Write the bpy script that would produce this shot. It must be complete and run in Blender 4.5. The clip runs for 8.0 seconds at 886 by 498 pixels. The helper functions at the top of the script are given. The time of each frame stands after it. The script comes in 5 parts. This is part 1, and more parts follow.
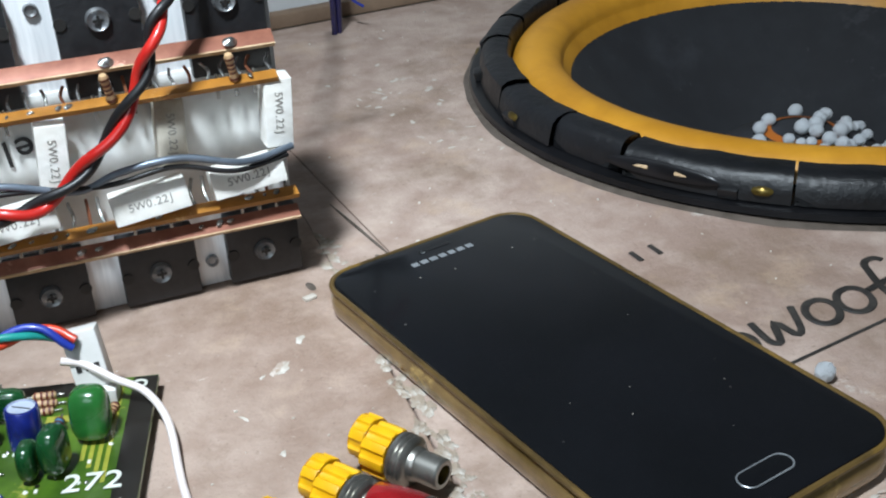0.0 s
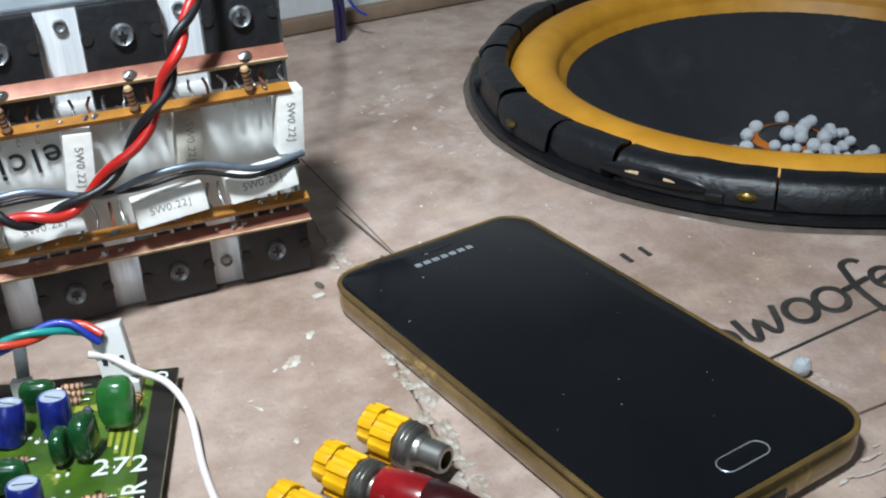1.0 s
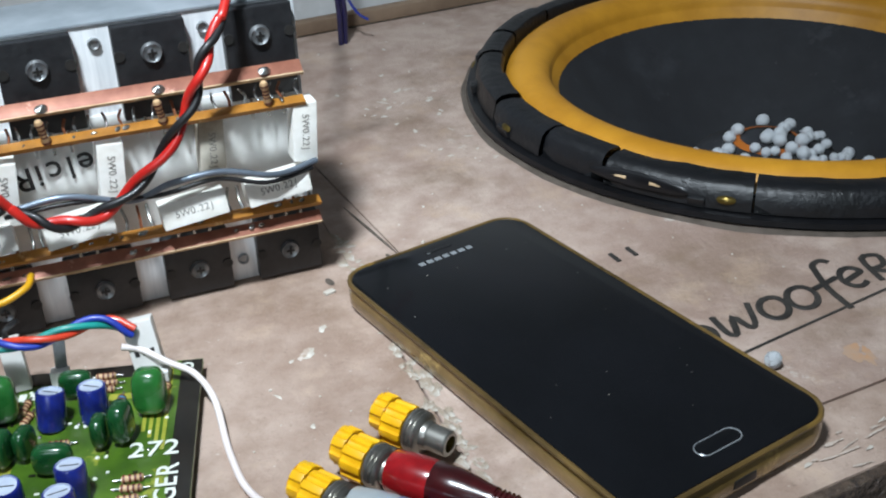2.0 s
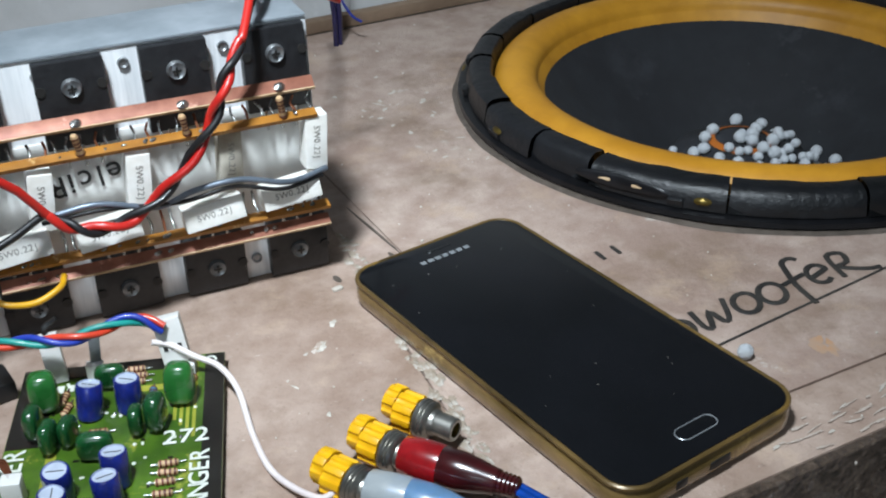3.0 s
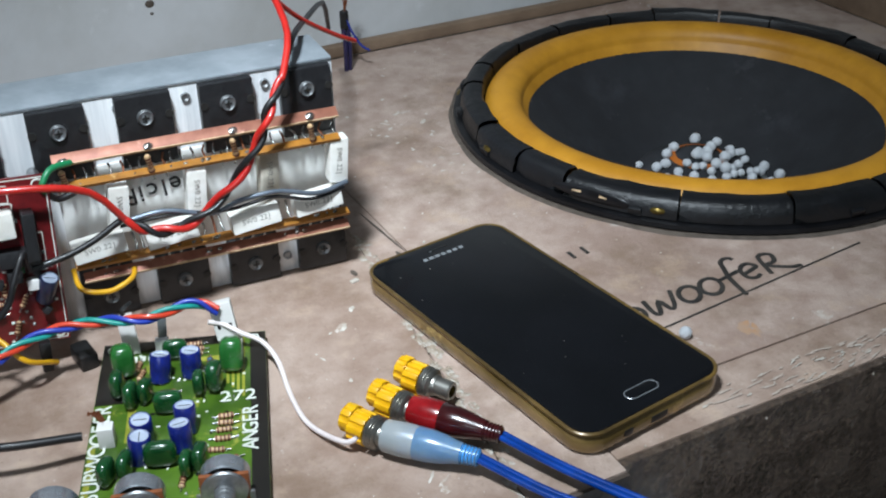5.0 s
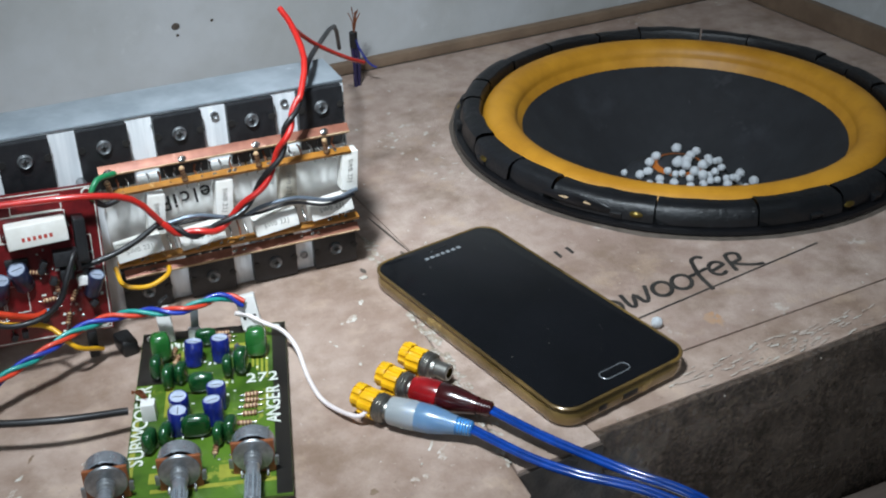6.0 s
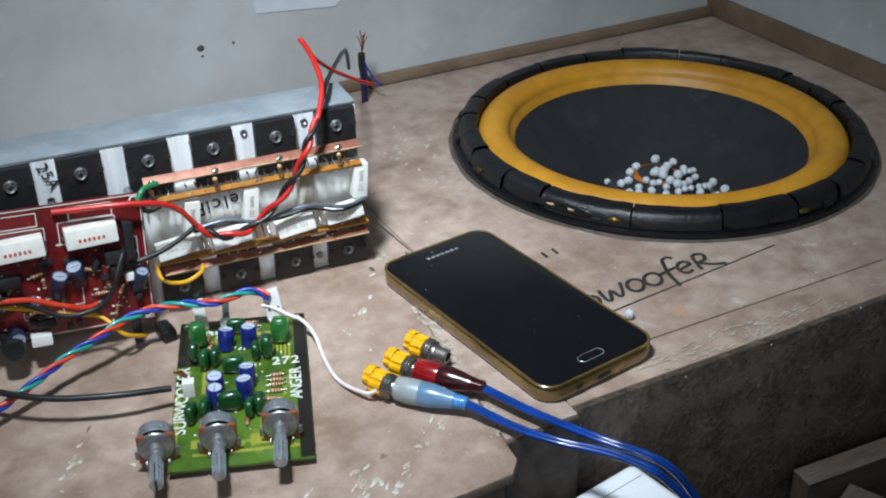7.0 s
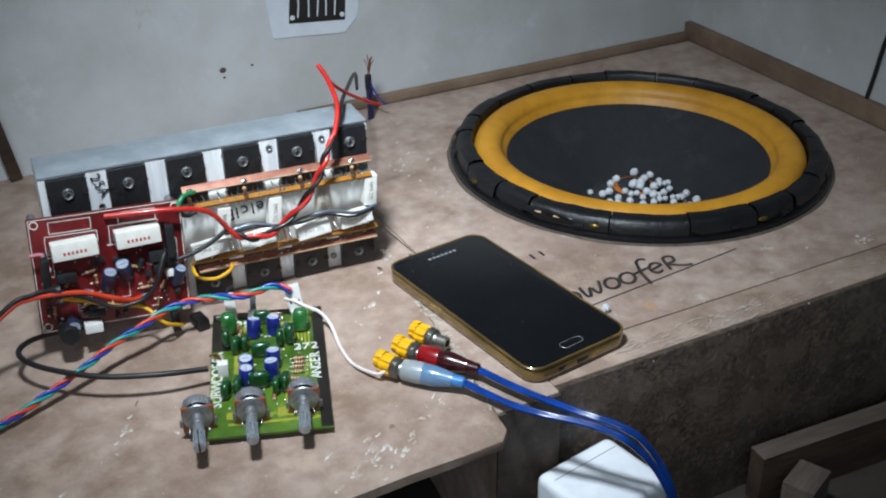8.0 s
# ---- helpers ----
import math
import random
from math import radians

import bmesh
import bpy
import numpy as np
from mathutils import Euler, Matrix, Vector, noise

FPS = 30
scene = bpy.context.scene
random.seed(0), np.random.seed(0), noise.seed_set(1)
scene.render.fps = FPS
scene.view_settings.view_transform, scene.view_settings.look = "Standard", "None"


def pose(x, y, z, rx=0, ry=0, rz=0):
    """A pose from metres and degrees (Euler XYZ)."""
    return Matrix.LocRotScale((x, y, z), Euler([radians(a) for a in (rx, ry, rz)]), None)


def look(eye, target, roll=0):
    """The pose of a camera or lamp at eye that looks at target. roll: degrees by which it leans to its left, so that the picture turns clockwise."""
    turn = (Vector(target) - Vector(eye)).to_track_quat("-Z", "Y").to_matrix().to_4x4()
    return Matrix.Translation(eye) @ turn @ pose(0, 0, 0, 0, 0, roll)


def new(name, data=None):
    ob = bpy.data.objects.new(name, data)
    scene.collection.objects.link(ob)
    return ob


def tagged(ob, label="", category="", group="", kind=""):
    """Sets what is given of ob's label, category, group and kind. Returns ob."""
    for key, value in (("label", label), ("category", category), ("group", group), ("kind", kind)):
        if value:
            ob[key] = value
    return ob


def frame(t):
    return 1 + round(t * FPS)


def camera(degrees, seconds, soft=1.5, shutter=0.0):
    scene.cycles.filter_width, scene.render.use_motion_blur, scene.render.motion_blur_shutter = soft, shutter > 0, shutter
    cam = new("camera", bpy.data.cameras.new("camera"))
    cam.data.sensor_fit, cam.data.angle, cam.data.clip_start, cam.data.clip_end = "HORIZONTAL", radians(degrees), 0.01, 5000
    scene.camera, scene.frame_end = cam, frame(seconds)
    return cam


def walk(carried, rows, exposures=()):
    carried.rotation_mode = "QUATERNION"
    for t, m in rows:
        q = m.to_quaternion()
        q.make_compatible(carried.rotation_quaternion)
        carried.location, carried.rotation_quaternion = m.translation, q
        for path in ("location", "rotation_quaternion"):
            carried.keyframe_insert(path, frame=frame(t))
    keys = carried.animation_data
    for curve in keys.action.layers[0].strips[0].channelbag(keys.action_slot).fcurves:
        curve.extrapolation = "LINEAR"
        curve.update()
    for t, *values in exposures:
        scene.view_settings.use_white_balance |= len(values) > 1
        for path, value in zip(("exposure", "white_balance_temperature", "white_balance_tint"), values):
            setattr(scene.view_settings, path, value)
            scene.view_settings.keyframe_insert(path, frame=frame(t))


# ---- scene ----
LENS = 42.0
cam = camera(LENS, 8.0, soft=2.1)
# seconds, x, y, z, yaw, pitch, lean
ROWS = [
    (0, 0.0107, 0.0788, 0.1873, -24.7718, -28.5036, -3.0756),
    (0.5, 0.0065, 0.0718, 0.1918, -24.9042, -28.4696, -2.9731),
    (1, 0.0011, 0.0621, 0.1986, -24.9782, -28.5467, -2.7973),
    (1.5, -0.0051, 0.0510, 0.2075, -25.0967, -28.7922, -2.5774),
    (3, -0.0330, 0.0237, 0.2438, -27.0638, -30.5843, -1.5883),
    (3.5, -0.0430, 0.0092, 0.2549, -27.4296, -30.6446, -1.3392),
    (4, -0.0537, -0.0079, 0.2668, -27.6491, -30.6515, -1.0918),
    (4.5, -0.0643, -0.0269, 0.2793, -27.7532, -30.6017, -0.9187),
    (6, -0.0977, -0.1034, 0.3237, -27.1427, -30.2420, -1.3318),
    (6.5, -0.1122, -0.1331, 0.3430, -27.0946, -30.2170, -1.3770),
    (7, -0.1301, -0.1674, 0.3635, -27.1305, -30.0537, -1.2466),
    (7.5, -0.1503, -0.2032, 0.3841, -27.2689, -29.8104, -1.0593),
    (8, -0.1719, -0.2395, 0.4042, -27.5135, -29.4952, -0.8334),
]
walk(cam, [(t, pose(x, y, z, 0, 0, yaw) @ pose(0, 0, 0, 90 + pitch) @ pose(0, 0, 0, 0, 0, lean)) for t, x, y, z, yaw, pitch, lean in ROWS],
     [(0.0, -0.13), (3.0, -0.20), (4.5, -0.21), (6.0, -0.20), (8.0, -0.17)])

# ---- light ----
world = bpy.data.worlds.new("room_air")
scene.world = world
world.use_nodes = True
world.node_tree.nodes["Background"].inputs[0].default_value = (0.75, 0.85, 1.0, 1)
world.node_tree.nodes["Background"].inputs[1].default_value = 0.05


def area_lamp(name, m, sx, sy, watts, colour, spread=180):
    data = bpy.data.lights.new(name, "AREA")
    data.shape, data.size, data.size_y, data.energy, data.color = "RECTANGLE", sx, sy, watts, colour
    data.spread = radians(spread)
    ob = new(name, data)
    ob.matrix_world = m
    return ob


# Key lamp placed by the shadows, no fixture built; narrow spread darkens the edges.
area_lamp("key_lamp", look((-0.10, 0.15, 0.65), (0.13, 0.40, 0)), 0.07, 0.07, 1.50, (0.80, 0.91, 1.0), 66)
# Added fill from the front left, with no source in the room.
area_lamp("fill_lamp", look((-0.85, -1.15, 0.95), (0.10, 0.4, 0.05)), 0.8, 0.8, 7.6, (0.74, 0.89, 1.0))


# ---- materials ----
def rgb(h):
    c = [int(h[i:i + 2], 16) / 255 for i in (0, 2, 4)]
    return [((v + 0.055) / 1.055) ** 2.4 if v > 0.04045 else v / 12.92 for v in c] + [1]


def material(name, base, second=None, rough=0.5, metal=0.0, scale=60.0, detail=6.0, bump=0.0, bump_scale=None, stain=None, stain_scale=12.0, stain_at=0.62,
             spread=0.18, clear=0.0, trans=0.0, vary=0.0, rough_vary=0.12, stretch=(1, 1, 1), gloss=0.5, more=()):
    m = bpy.data.materials.new(name)
    m.use_nodes = True
    nt = m.node_tree
    n, link = nt.nodes, nt.links.new
    b = n["Principled BSDF"]
    b.inputs["Metallic"].default_value, b.inputs["Coat Weight"].default_value = metal, clear
    b.inputs["Coat Roughness"].default_value, b.inputs["Specular IOR Level"].default_value = 0.08, gloss
    b.inputs["Transmission Weight"].default_value = trans
    co = n.new("ShaderNodeTexCoord")
    mp = n.new("ShaderNodeMapping")
    mp.inputs["Scale"].default_value = stretch
    link(co.outputs["Object"], mp.inputs["Vector"])

    def noise_at(s, d=detail, r=0.6):
        t = n.new("ShaderNodeTexNoise")
        t.inputs["Scale"].default_value, t.inputs["Detail"].default_value, t.inputs["Roughness"].default_value = s, d, r
        link(mp.outputs[0], t.inputs["Vector"])
        return t

    def mix(fac, a, c, blend="MIX"):
        x = n.new("ShaderNodeMix")
        x.data_type, x.blend_type = "RGBA", blend
        for socket, v in ((x.inputs["Factor"], fac), (x.inputs["A"], a), (x.inputs["B"], c)):
            if hasattr(v, "links"):
                link(v, socket)
            else:
                socket.default_value = v
        return x.outputs["Result"]

    def ramp(v, lo, hi):
        r = n.new("ShaderNodeMapRange")
        r.inputs["From Min"].default_value, r.inputs["From Max"].default_value = lo, hi
        link(v, r.inputs["Value"])
        return r.outputs[0]

    fine, wide = noise_at(scale), noise_at(scale / 7, 3)
    base = rgb(base)
    second = rgb(second) if second else [v * 0.72 for v in base[:3]] + [1]
    f = n.new("ShaderNodeMath")
    f.operation = "ADD"
    link(fine.outputs["Fac"], f.inputs[0])
    link(wide.outputs["Fac"], f.inputs[1])
    col = mix(ramp(f.outputs[0], 1 - spread, 1 + spread), second, base)
    if stain:
        s = noise_at(stain_scale, 8, 0.72)
        col = mix(ramp(s.outputs["Fac"], stain_at, stain_at + 0.05), col, rgb(stain))
    for colour, size, at, width, amount in more:
        s = noise_at(size, 7, 0.7)
        k = n.new("ShaderNodeMath")
        k.operation, k.inputs[1].default_value = "MULTIPLY", amount
        link(ramp(s.outputs["Fac"], at, at + width), k.inputs[0])
        k.use_clamp = True
        col = mix(k.outputs[0], col, rgb(colour))
    if vary:
        oi = n.new("ShaderNodeObjectInfo")
        h = n.new("ShaderNodeHueSaturation")
        link(ramp(oi.outputs["Random"], 0, 1), h.inputs["Value"])
        mr = h.inputs["Value"].links[0].from_node
        mr.inputs["To Min"].default_value, mr.inputs["To Max"].default_value = 1 - vary, 1 + vary
        link(col, h.inputs["Color"])
        col = h.outputs[0]
    link(col, b.inputs["Base Color"])
    r = n.new("ShaderNodeMapRange")
    r.inputs["To Min"].default_value, r.inputs["To Max"].default_value = max(0.02, rough - rough_vary), min(1, rough + rough_vary)
    link(wide.outputs["Fac"], r.inputs["Value"])
    link(r.outputs[0], b.inputs["Roughness"])
    if bump:
        bn = n.new("ShaderNodeBump")
        bn.inputs["Strength"].default_value, bn.inputs["Distance"].default_value = 1.0, bump
        link(noise_at(bump_scale or scale * 2).outputs["Fac"], bn.inputs["Height"])
        link(bn.outputs[0], b.inputs["Normal"])
    return m


MDF = material("raw_mdf_board", "b29e92", "967f73", 0.75, scale=70, bump=0.0006, bump_scale=500, stain="bdb2a8", stain_scale=26, stain_at=0.63, more=(("6d5b4c", 420, 0.60, 0.08, 0.55), ("d0c6bb", 300, 0.64, 0.05, 0.6), ("77614f", 14, 0.50, 0.16, 0.7), ("b49a82", 30, 0.55, 0.1, 0.35), ("5a4838", 90, 0.68, 0.05, 0.6)))
MDF_OLD = material("old_mdf_board", "ae998c", "917a6c", 0.75, scale=60, bump=0.0006, bump_scale=450, stain="bfb5aa", stain_scale=22, stain_at=0.64, more=(("6d5b4c", 420, 0.60, 0.08, 0.55), ("d0c6bb", 300, 0.64, 0.05, 0.6), ("745c49", 11, 0.48, 0.16, 0.75), ("b49a82", 30, 0.55, 0.1, 0.35), ("5a4838", 90, 0.68, 0.05, 0.6)))
MDF_EDGE = material("torn_mdf_edge", "b3aa9f", "92816f", 0.9, scale=160, bump=0.002, bump_scale=300, stain="c8c4bd", stain_scale=60, stain_at=0.58)
DARK_SIDE = material("dark_textured_paint", "6a5a4e", "40342c", 0.26, scale=260, bump=0.0035, bump_scale=460, clear=0.35, more=(("8d7d70", 420, 0.62, 0.05, 0.6), ("2a211b", 300, 0.58, 0.06, 0.7)), stain="4d3f35", stain_scale=9, stain_at=0.6)
WALL = material("painted_plaster", "c6c8ca", "b6b7b6", 0.8, scale=16, bump=0.0010, bump_scale=50, stain="b0aba0", stain_scale=14, stain_at=0.64, more=(("8e897f", 40, 0.68, 0.06, 0.5), ("d6d8da", 24, 0.6, 0.1, 0.5)))
DARK_WOOD = material("dark_wood", "46362a", "30241c", 0.6, scale=30, stretch=(1, 8, 8), bump=0.0006)
GREY_WOOD = material("grey_wood", "5f534b", "463b34", 0.75, scale=30, stretch=(1, 8, 8), bump=0.0008)
SKIRT = material("brown_skirting", "8a7460", "6d5948", 0.7, scale=30, bump=0.0006)
# Floor colour darkened to stand for the shade below the bench edge.
SHADE = material("shaded_floor", "3a312b", "2a231e", 0.85, scale=30, bump=0.001)
CEIL = material("white_ceiling", "d8d6d0", "cfccc5", 0.85, scale=8)
ALU = material("brushed_aluminium", "f0f1f2", "cfd2d5", 0.38, 0.2, scale=220, more=(("a4a8ad", 60, 0.56, 0.1, 0.5), ("f2f3f4", 130, 0.6, 0.06, 0.6)), stretch=(1, 1, 0.06), bump=0.0001, bump_scale=700)
ALU_TOP = material("dull_aluminium", "a9b1b8", "8f989f", 0.42, 0.4, scale=60, stain="c6cbd0", stain_scale=40, stain_at=0.66)
ALU_WHITE = material("whitish_oxidised_aluminium", "eeeeec", "dad9d5", 0.5, 0.1, scale=90, stain="8f8a82", stain_scale=45, stain_at=0.68)
BLACK_EPOXY = material("black_epoxy", "252527", "1a1a1c", 0.42, scale=300, bump=0.0002, stain="3a3836", stain_scale=120, stain_at=0.7)
POT_STEEL = material("bright_plated_steel", "c8ccd2", "9aa0a8", 0.28, 0.75, scale=180, stain="8a8d92", stain_scale=90, stain_at=0.64)
STEEL = material("zinc_steel", "a9abad", "828486", 0.42, 0.8, scale=250)
SOLDER = material("solder_tin", "b8b8b6", "8e8c88", 0.25, 0.9, scale=300, bump=0.0005)
COPPER = material("tarnished_copper_strip", "a06a55", "7d4a3a", 0.5, 0.3, scale=120, stain="c99a86", stain_scale=90, stain_at=0.62)
AMBER = material("amber_laminate", "a8712c", "8a5a20", 0.4, scale=140, stain="d3b078", stain_scale=60, stain_at=0.62)
LAMINATE_EDGE = material("pale_laminate_edge", "c4a987", "a4855f", 0.6, scale=200)
CERAMIC = material("white_ceramic", "ebe9e4", "dcd8d0", 0.6, scale=150, bump=0.0003, vary=0.05, stain="a8a095", stain_scale=90, stain_at=0.7)
CERAMIC_DIM = material("dim_ceramic", "cfc8ba", "9a8f7c", 0.7, scale=90, bump=0.0004)
INK = material("black_ink", "23211f", "191817", 0.6, scale=200)
MARKER = material("faded_marker_ink", "34302c", "1f1c1a", 0.7, scale=300, stain="6b5c4e", stain_scale=160, stain_at=0.66)
PRINT_GREY = material("grey_print", "8f8b84", "807b74", 0.7, scale=300)
PRINT_RED = material("red_print", "b5392f", "a2473c", 0.7, scale=300)
WHITE_INK = material("white_silkscreen", "d9dcd4", "c6cabf", 0.6, scale=300)
RED_PCB = material("red_solder_mask", "701a1c", "4e0f12", 0.35, scale=120, stain="8d2a2a", stain_scale=130, stain_at=0.6, clear=0.3)
GREEN_PCB = material("green_solder_mask", "50701f", "345016", 0.35, scale=100, stain="8a9038", stain_scale=70, stain_at=0.6, clear=0.3)
BLACK_PCB = material("black_board_print", "1d1a16", "14120f", 0.4, scale=100, clear=0.2)
TRACK = material("olive_tracks", "9a9a3c", "82852f", 0.35, scale=200, clear=0.3)
BLUE_CAP = material("blue_can_sleeve", "1c2b84", "141d58", 0.28, scale=200, clear=0.4)
CAN_TOP = material("can_top", "a4adbd", "8d96a6", 0.55, 0.2, scale=200)
GREEN_CAP = material("green_polyester_dip", "184f28", "0f371b", 0.25, scale=90, clear=0.6, vary=0.15)
GREEN_BIG = material("bright_green_dip", "2f7a35", "225c28", 0.28, scale=90, clear=0.6, vary=0.08)
WHITE_TOP = material("pale_can_top", "c9d2e2", "aeb8ca", 0.4, 0.2, scale=200)
DARK_CAP = material("dark_can_sleeve", "2a3350", "1a2036", 0.3, scale=200, clear=0.3)
RES_TAN = material("tan_resistor", "c9a882", "ab8a64", 0.5, scale=300)
RES_BLUE = material("blue_resistor", "4a8bb0", "3a6f90", 0.45, scale=300)
BAND = material("brown_band", "6a3020", "50241a", 0.5, scale=300)
WHITE_PLASTIC = material("white_plastic", "dfdedb", "cfcdc9", 0.45, scale=80, stain="b4b0a8", stain_scale=60, stain_at=0.7)
ADAPTER = material("bluish_white_plastic", "eef1f6", "dfe3ea", 0.4, scale=80, stain="c2c2c2", stain_scale=60, stain_at=0.7)
BLACK_PLASTIC = material("black_plastic", "1c1c1d", "131314", 0.45, scale=160)
PHENOLIC = material("brown_phenolic", "9a5a35", "7d4626", 0.5, scale=160)
YELLOW = material("yellow_plastic", "e8b414", "cf990e", 0.38, scale=100, stain="a97a0e", stain_scale=90, stain_at=0.7)
NICKEL = material("dull_nickel", "a5a39d", "807d76", 0.35, 0.9, scale=200, stain="5d5850", stain_scale=120, stain_at=0.62)
BRASS = material("brass_bore", "7d6a35", "5b4b22", 0.4, 0.8, scale=200)
RED_CLEAR = material("translucent_red_plastic", "b81c22", "8a1218", 0.25, scale=90, clear=0.5, trans=0.25)
RED_DARK = material("deep_red_plastic", "4a1215", "2d0b0d", 0.25, scale=90, clear=0.6, trans=0.2)
MILKY = material("milky_clear_plastic", "d3d8da", "bcc4c8", 0.4, scale=90, clear=0.3, trans=0.5)
BLUE_MILKY = material("blue_tinted_clear_plastic", "9cc0dc", "7fabd0", 0.3, scale=90, clear=0.4, trans=0.6)
SKY_BLUE = material("light_blue_core", "3f93d6", "2c78bd", 0.35, scale=90, clear=0.4)
BLUE_WIRE = material("blue_jacket", "073f96", "052a66", 0.18, scale=90, clear=0.6)
RED_WIRE = material("red_insulation", "c2271f", "a51c18", 0.32, scale=120, clear=0.4)
BLACK_WIRE = material("black_insulation", "1a191b", "121113", 0.45, scale=120, clear=0.1)
TEAL_WIRE = material("teal_insulation", "1f8f86", "17766f", 0.35, scale=120, clear=0.3)
ROYAL_WIRE = material("royal_blue_insulation", "233a9e", "1a2d80", 0.35, scale=120, clear=0.3)
ORANGE_RED = material("orange_red_insulation", "cf4026", "b5331e", 0.35, scale=120, clear=0.3)
WHITE_WIRE = material("pinkish_white_insulation", "e3d9d6", "d2c6c4", 0.4, scale=120, clear=0.2)
PINK_WIRE = material("pink_insulation", "c07d84", "a5666d", 0.4, scale=120)
YELLOW_WIRE = material("yellow_insulation", "e0a81a", "c58f12", 0.38, scale=120, clear=0.3)
GREEN_WIRE = material("green_insulation", "1f8a55", "187046", 0.38, scale=120, clear=0.3)
NAVY_WIRE = material("navy_insulation", "241f4e", "1a1738", 0.38, scale=120, clear=0.3)
GREY_WIRE = material("tinned_grey_wire", "7d8794", "636c77", 0.35, 0.5, scale=120)
STRAND = material("copper_strand", "a0664a", "7d4a33", 0.4, 0.7, scale=300)
GLASS = material("dark_phone_glass", "121316", "0f1012", 0.16, scale=25, gloss=0.22, rough_vary=0.05, stain="171a1f", stain_scale=30, stain_at=0.66)
GOLD_CASE = material("gold_tinted_case", "8d7445", "66522e", 0.22, 0.35, scale=60, clear=0.5, stain="b59a5c", stain_scale=25, stain_at=0.6)
CASE_DARK = material("dark_amber_lip", "6e5730", "47381f", 0.3, 0.2, scale=60, clear=0.3, stain="7d6230", stain_scale=35, stain_at=0.6)
SILVER = material("silver_print", "aeb2b6", "9a9ea2", 0.35, 0.6, scale=200)
RUBBER = material("black_gasket_foam", "121317", "0b0c0e", 0.42, scale=120, bump=0.0006, stain="37352f", stain_scale=60, stain_at=0.68)
FLANGE = material("black_stamped_steel", "1d1d20", "141416", 0.35, 0.4, scale=120, stain="4b4a46", stain_scale=70, stain_at=0.72)
SURROUND = material("yellow_rubber_surround", "c98e26", "b0781a", 0.5, scale=50, stain="b27c10", stain_scale=30, stain_at=0.64)
CONE = material("black_paper_cone", "222428", "1a1b1f", 0.85, scale=60, bump=0.0003, stain="2b2c30", stain_scale=25, stain_at=0.62, more=(("3d3f45", 20, 0.52, 0.2, 0.45), ("55575c", 160, 0.66, 0.05, 0.5)))
ORANGE = material("orange_ring_print", "b5651d", "94501a", 0.5, scale=120)
FOAM = material("white_foam_bead", "e2e6ea", "d2d7dc", 0.8, scale=400, bump=0.0005)
PAPER = material("white_paper", "d5dbe4", "c8cfd9", 0.8, scale=60)
GLUE = material("dried_white_paint", "cfc9c0", "a89d90", 0.7, scale=120, bump=0.0006)
SMEAR = material("thin_white_smear", "c6bab0", "a8978a", 0.75, scale=240, spread=0.1, stain="a08d7e", stain_scale=300, stain_at=0.52)
BOX_END = material("grey_brown_board_end", "5e5148", "40362f", 0.6, scale=120, bump=0.001, stain="8a7d72", stain_scale=60, stain_at=0.66)
STAIN = material("pale_rust_stain", "ad8666", "a58a76", 0.75, scale=160)
DARK_SMUDGE = material("dark_smudge", "5a5048", "453c34", 0.9, scale=160)


# ---- building helpers ----
def empty(name, m, label, category, group=""):
    ob = tagged(new(name), label, category, group)
    ob.empty_display_size = 0.01
    ob.matrix_world = m
    return ob


def link_mesh(name, bm, mat, smooth=True):
    me = bpy.data.meshes.new(name)
    bmesh.ops.recalc_face_normals(bm, faces=bm.faces)
    bm.to_mesh(me)
    bm.free()
    me.materials.append(mat)
    if smooth:
        me.polygons.foreach_set("use_smooth", [True] * len(me.polygons))
        me.set_sharp_from_angle(angle=radians(38))
    return me


def part(name, bm, mat, parent, label="", m=None):
    ob = new(name, link_mesh(name, bm, mat))
    ob.parent = parent
    if m is not None:
        ob.matrix_basis = m
    if label:
        tagged(ob, label)
    return ob


def again(ob, m, parent=None):
    o = ob.copy()
    scene.collection.objects.link(o)
    o.parent, o.matrix_basis = parent or ob.parent, m
    return o


def thing(name, bm, mat, label, category, group="", kind="", m=None):
    ob = tagged(new(name, link_mesh(name, bm, mat)), label, category, group, kind)
    if m is not None:
        ob.matrix_world = m
    return ob


def box(sx, sy, sz, bevel=0.0, at=(0, 0, 0), m=None, bm=None, seg=2):
    own = bmesh.new()
    bmesh.ops.create_cube(own, size=1)
    bmesh.ops.scale(own, vec=(sx, sy, sz), verts=own.verts)
    if bevel:
        bmesh.ops.bevel(own, geom=own.edges[:], offset=bevel, segments=seg, profile=0.6, affect="EDGES")
    mm = Matrix.Translation(at) @ (m or Matrix())
    bmesh.ops.transform(own, matrix=mm, verts=own.verts)
    return merge(bm, own)


def merge(bm, own):
    if bm is None:
        return own
    vs = [bm.verts.new(v.co) for v in own.verts]
    own.verts.index_update()
    for f in own.faces:
        bm.faces.new([vs[v.index] for v in f.verts])
    own.free()
    return bm


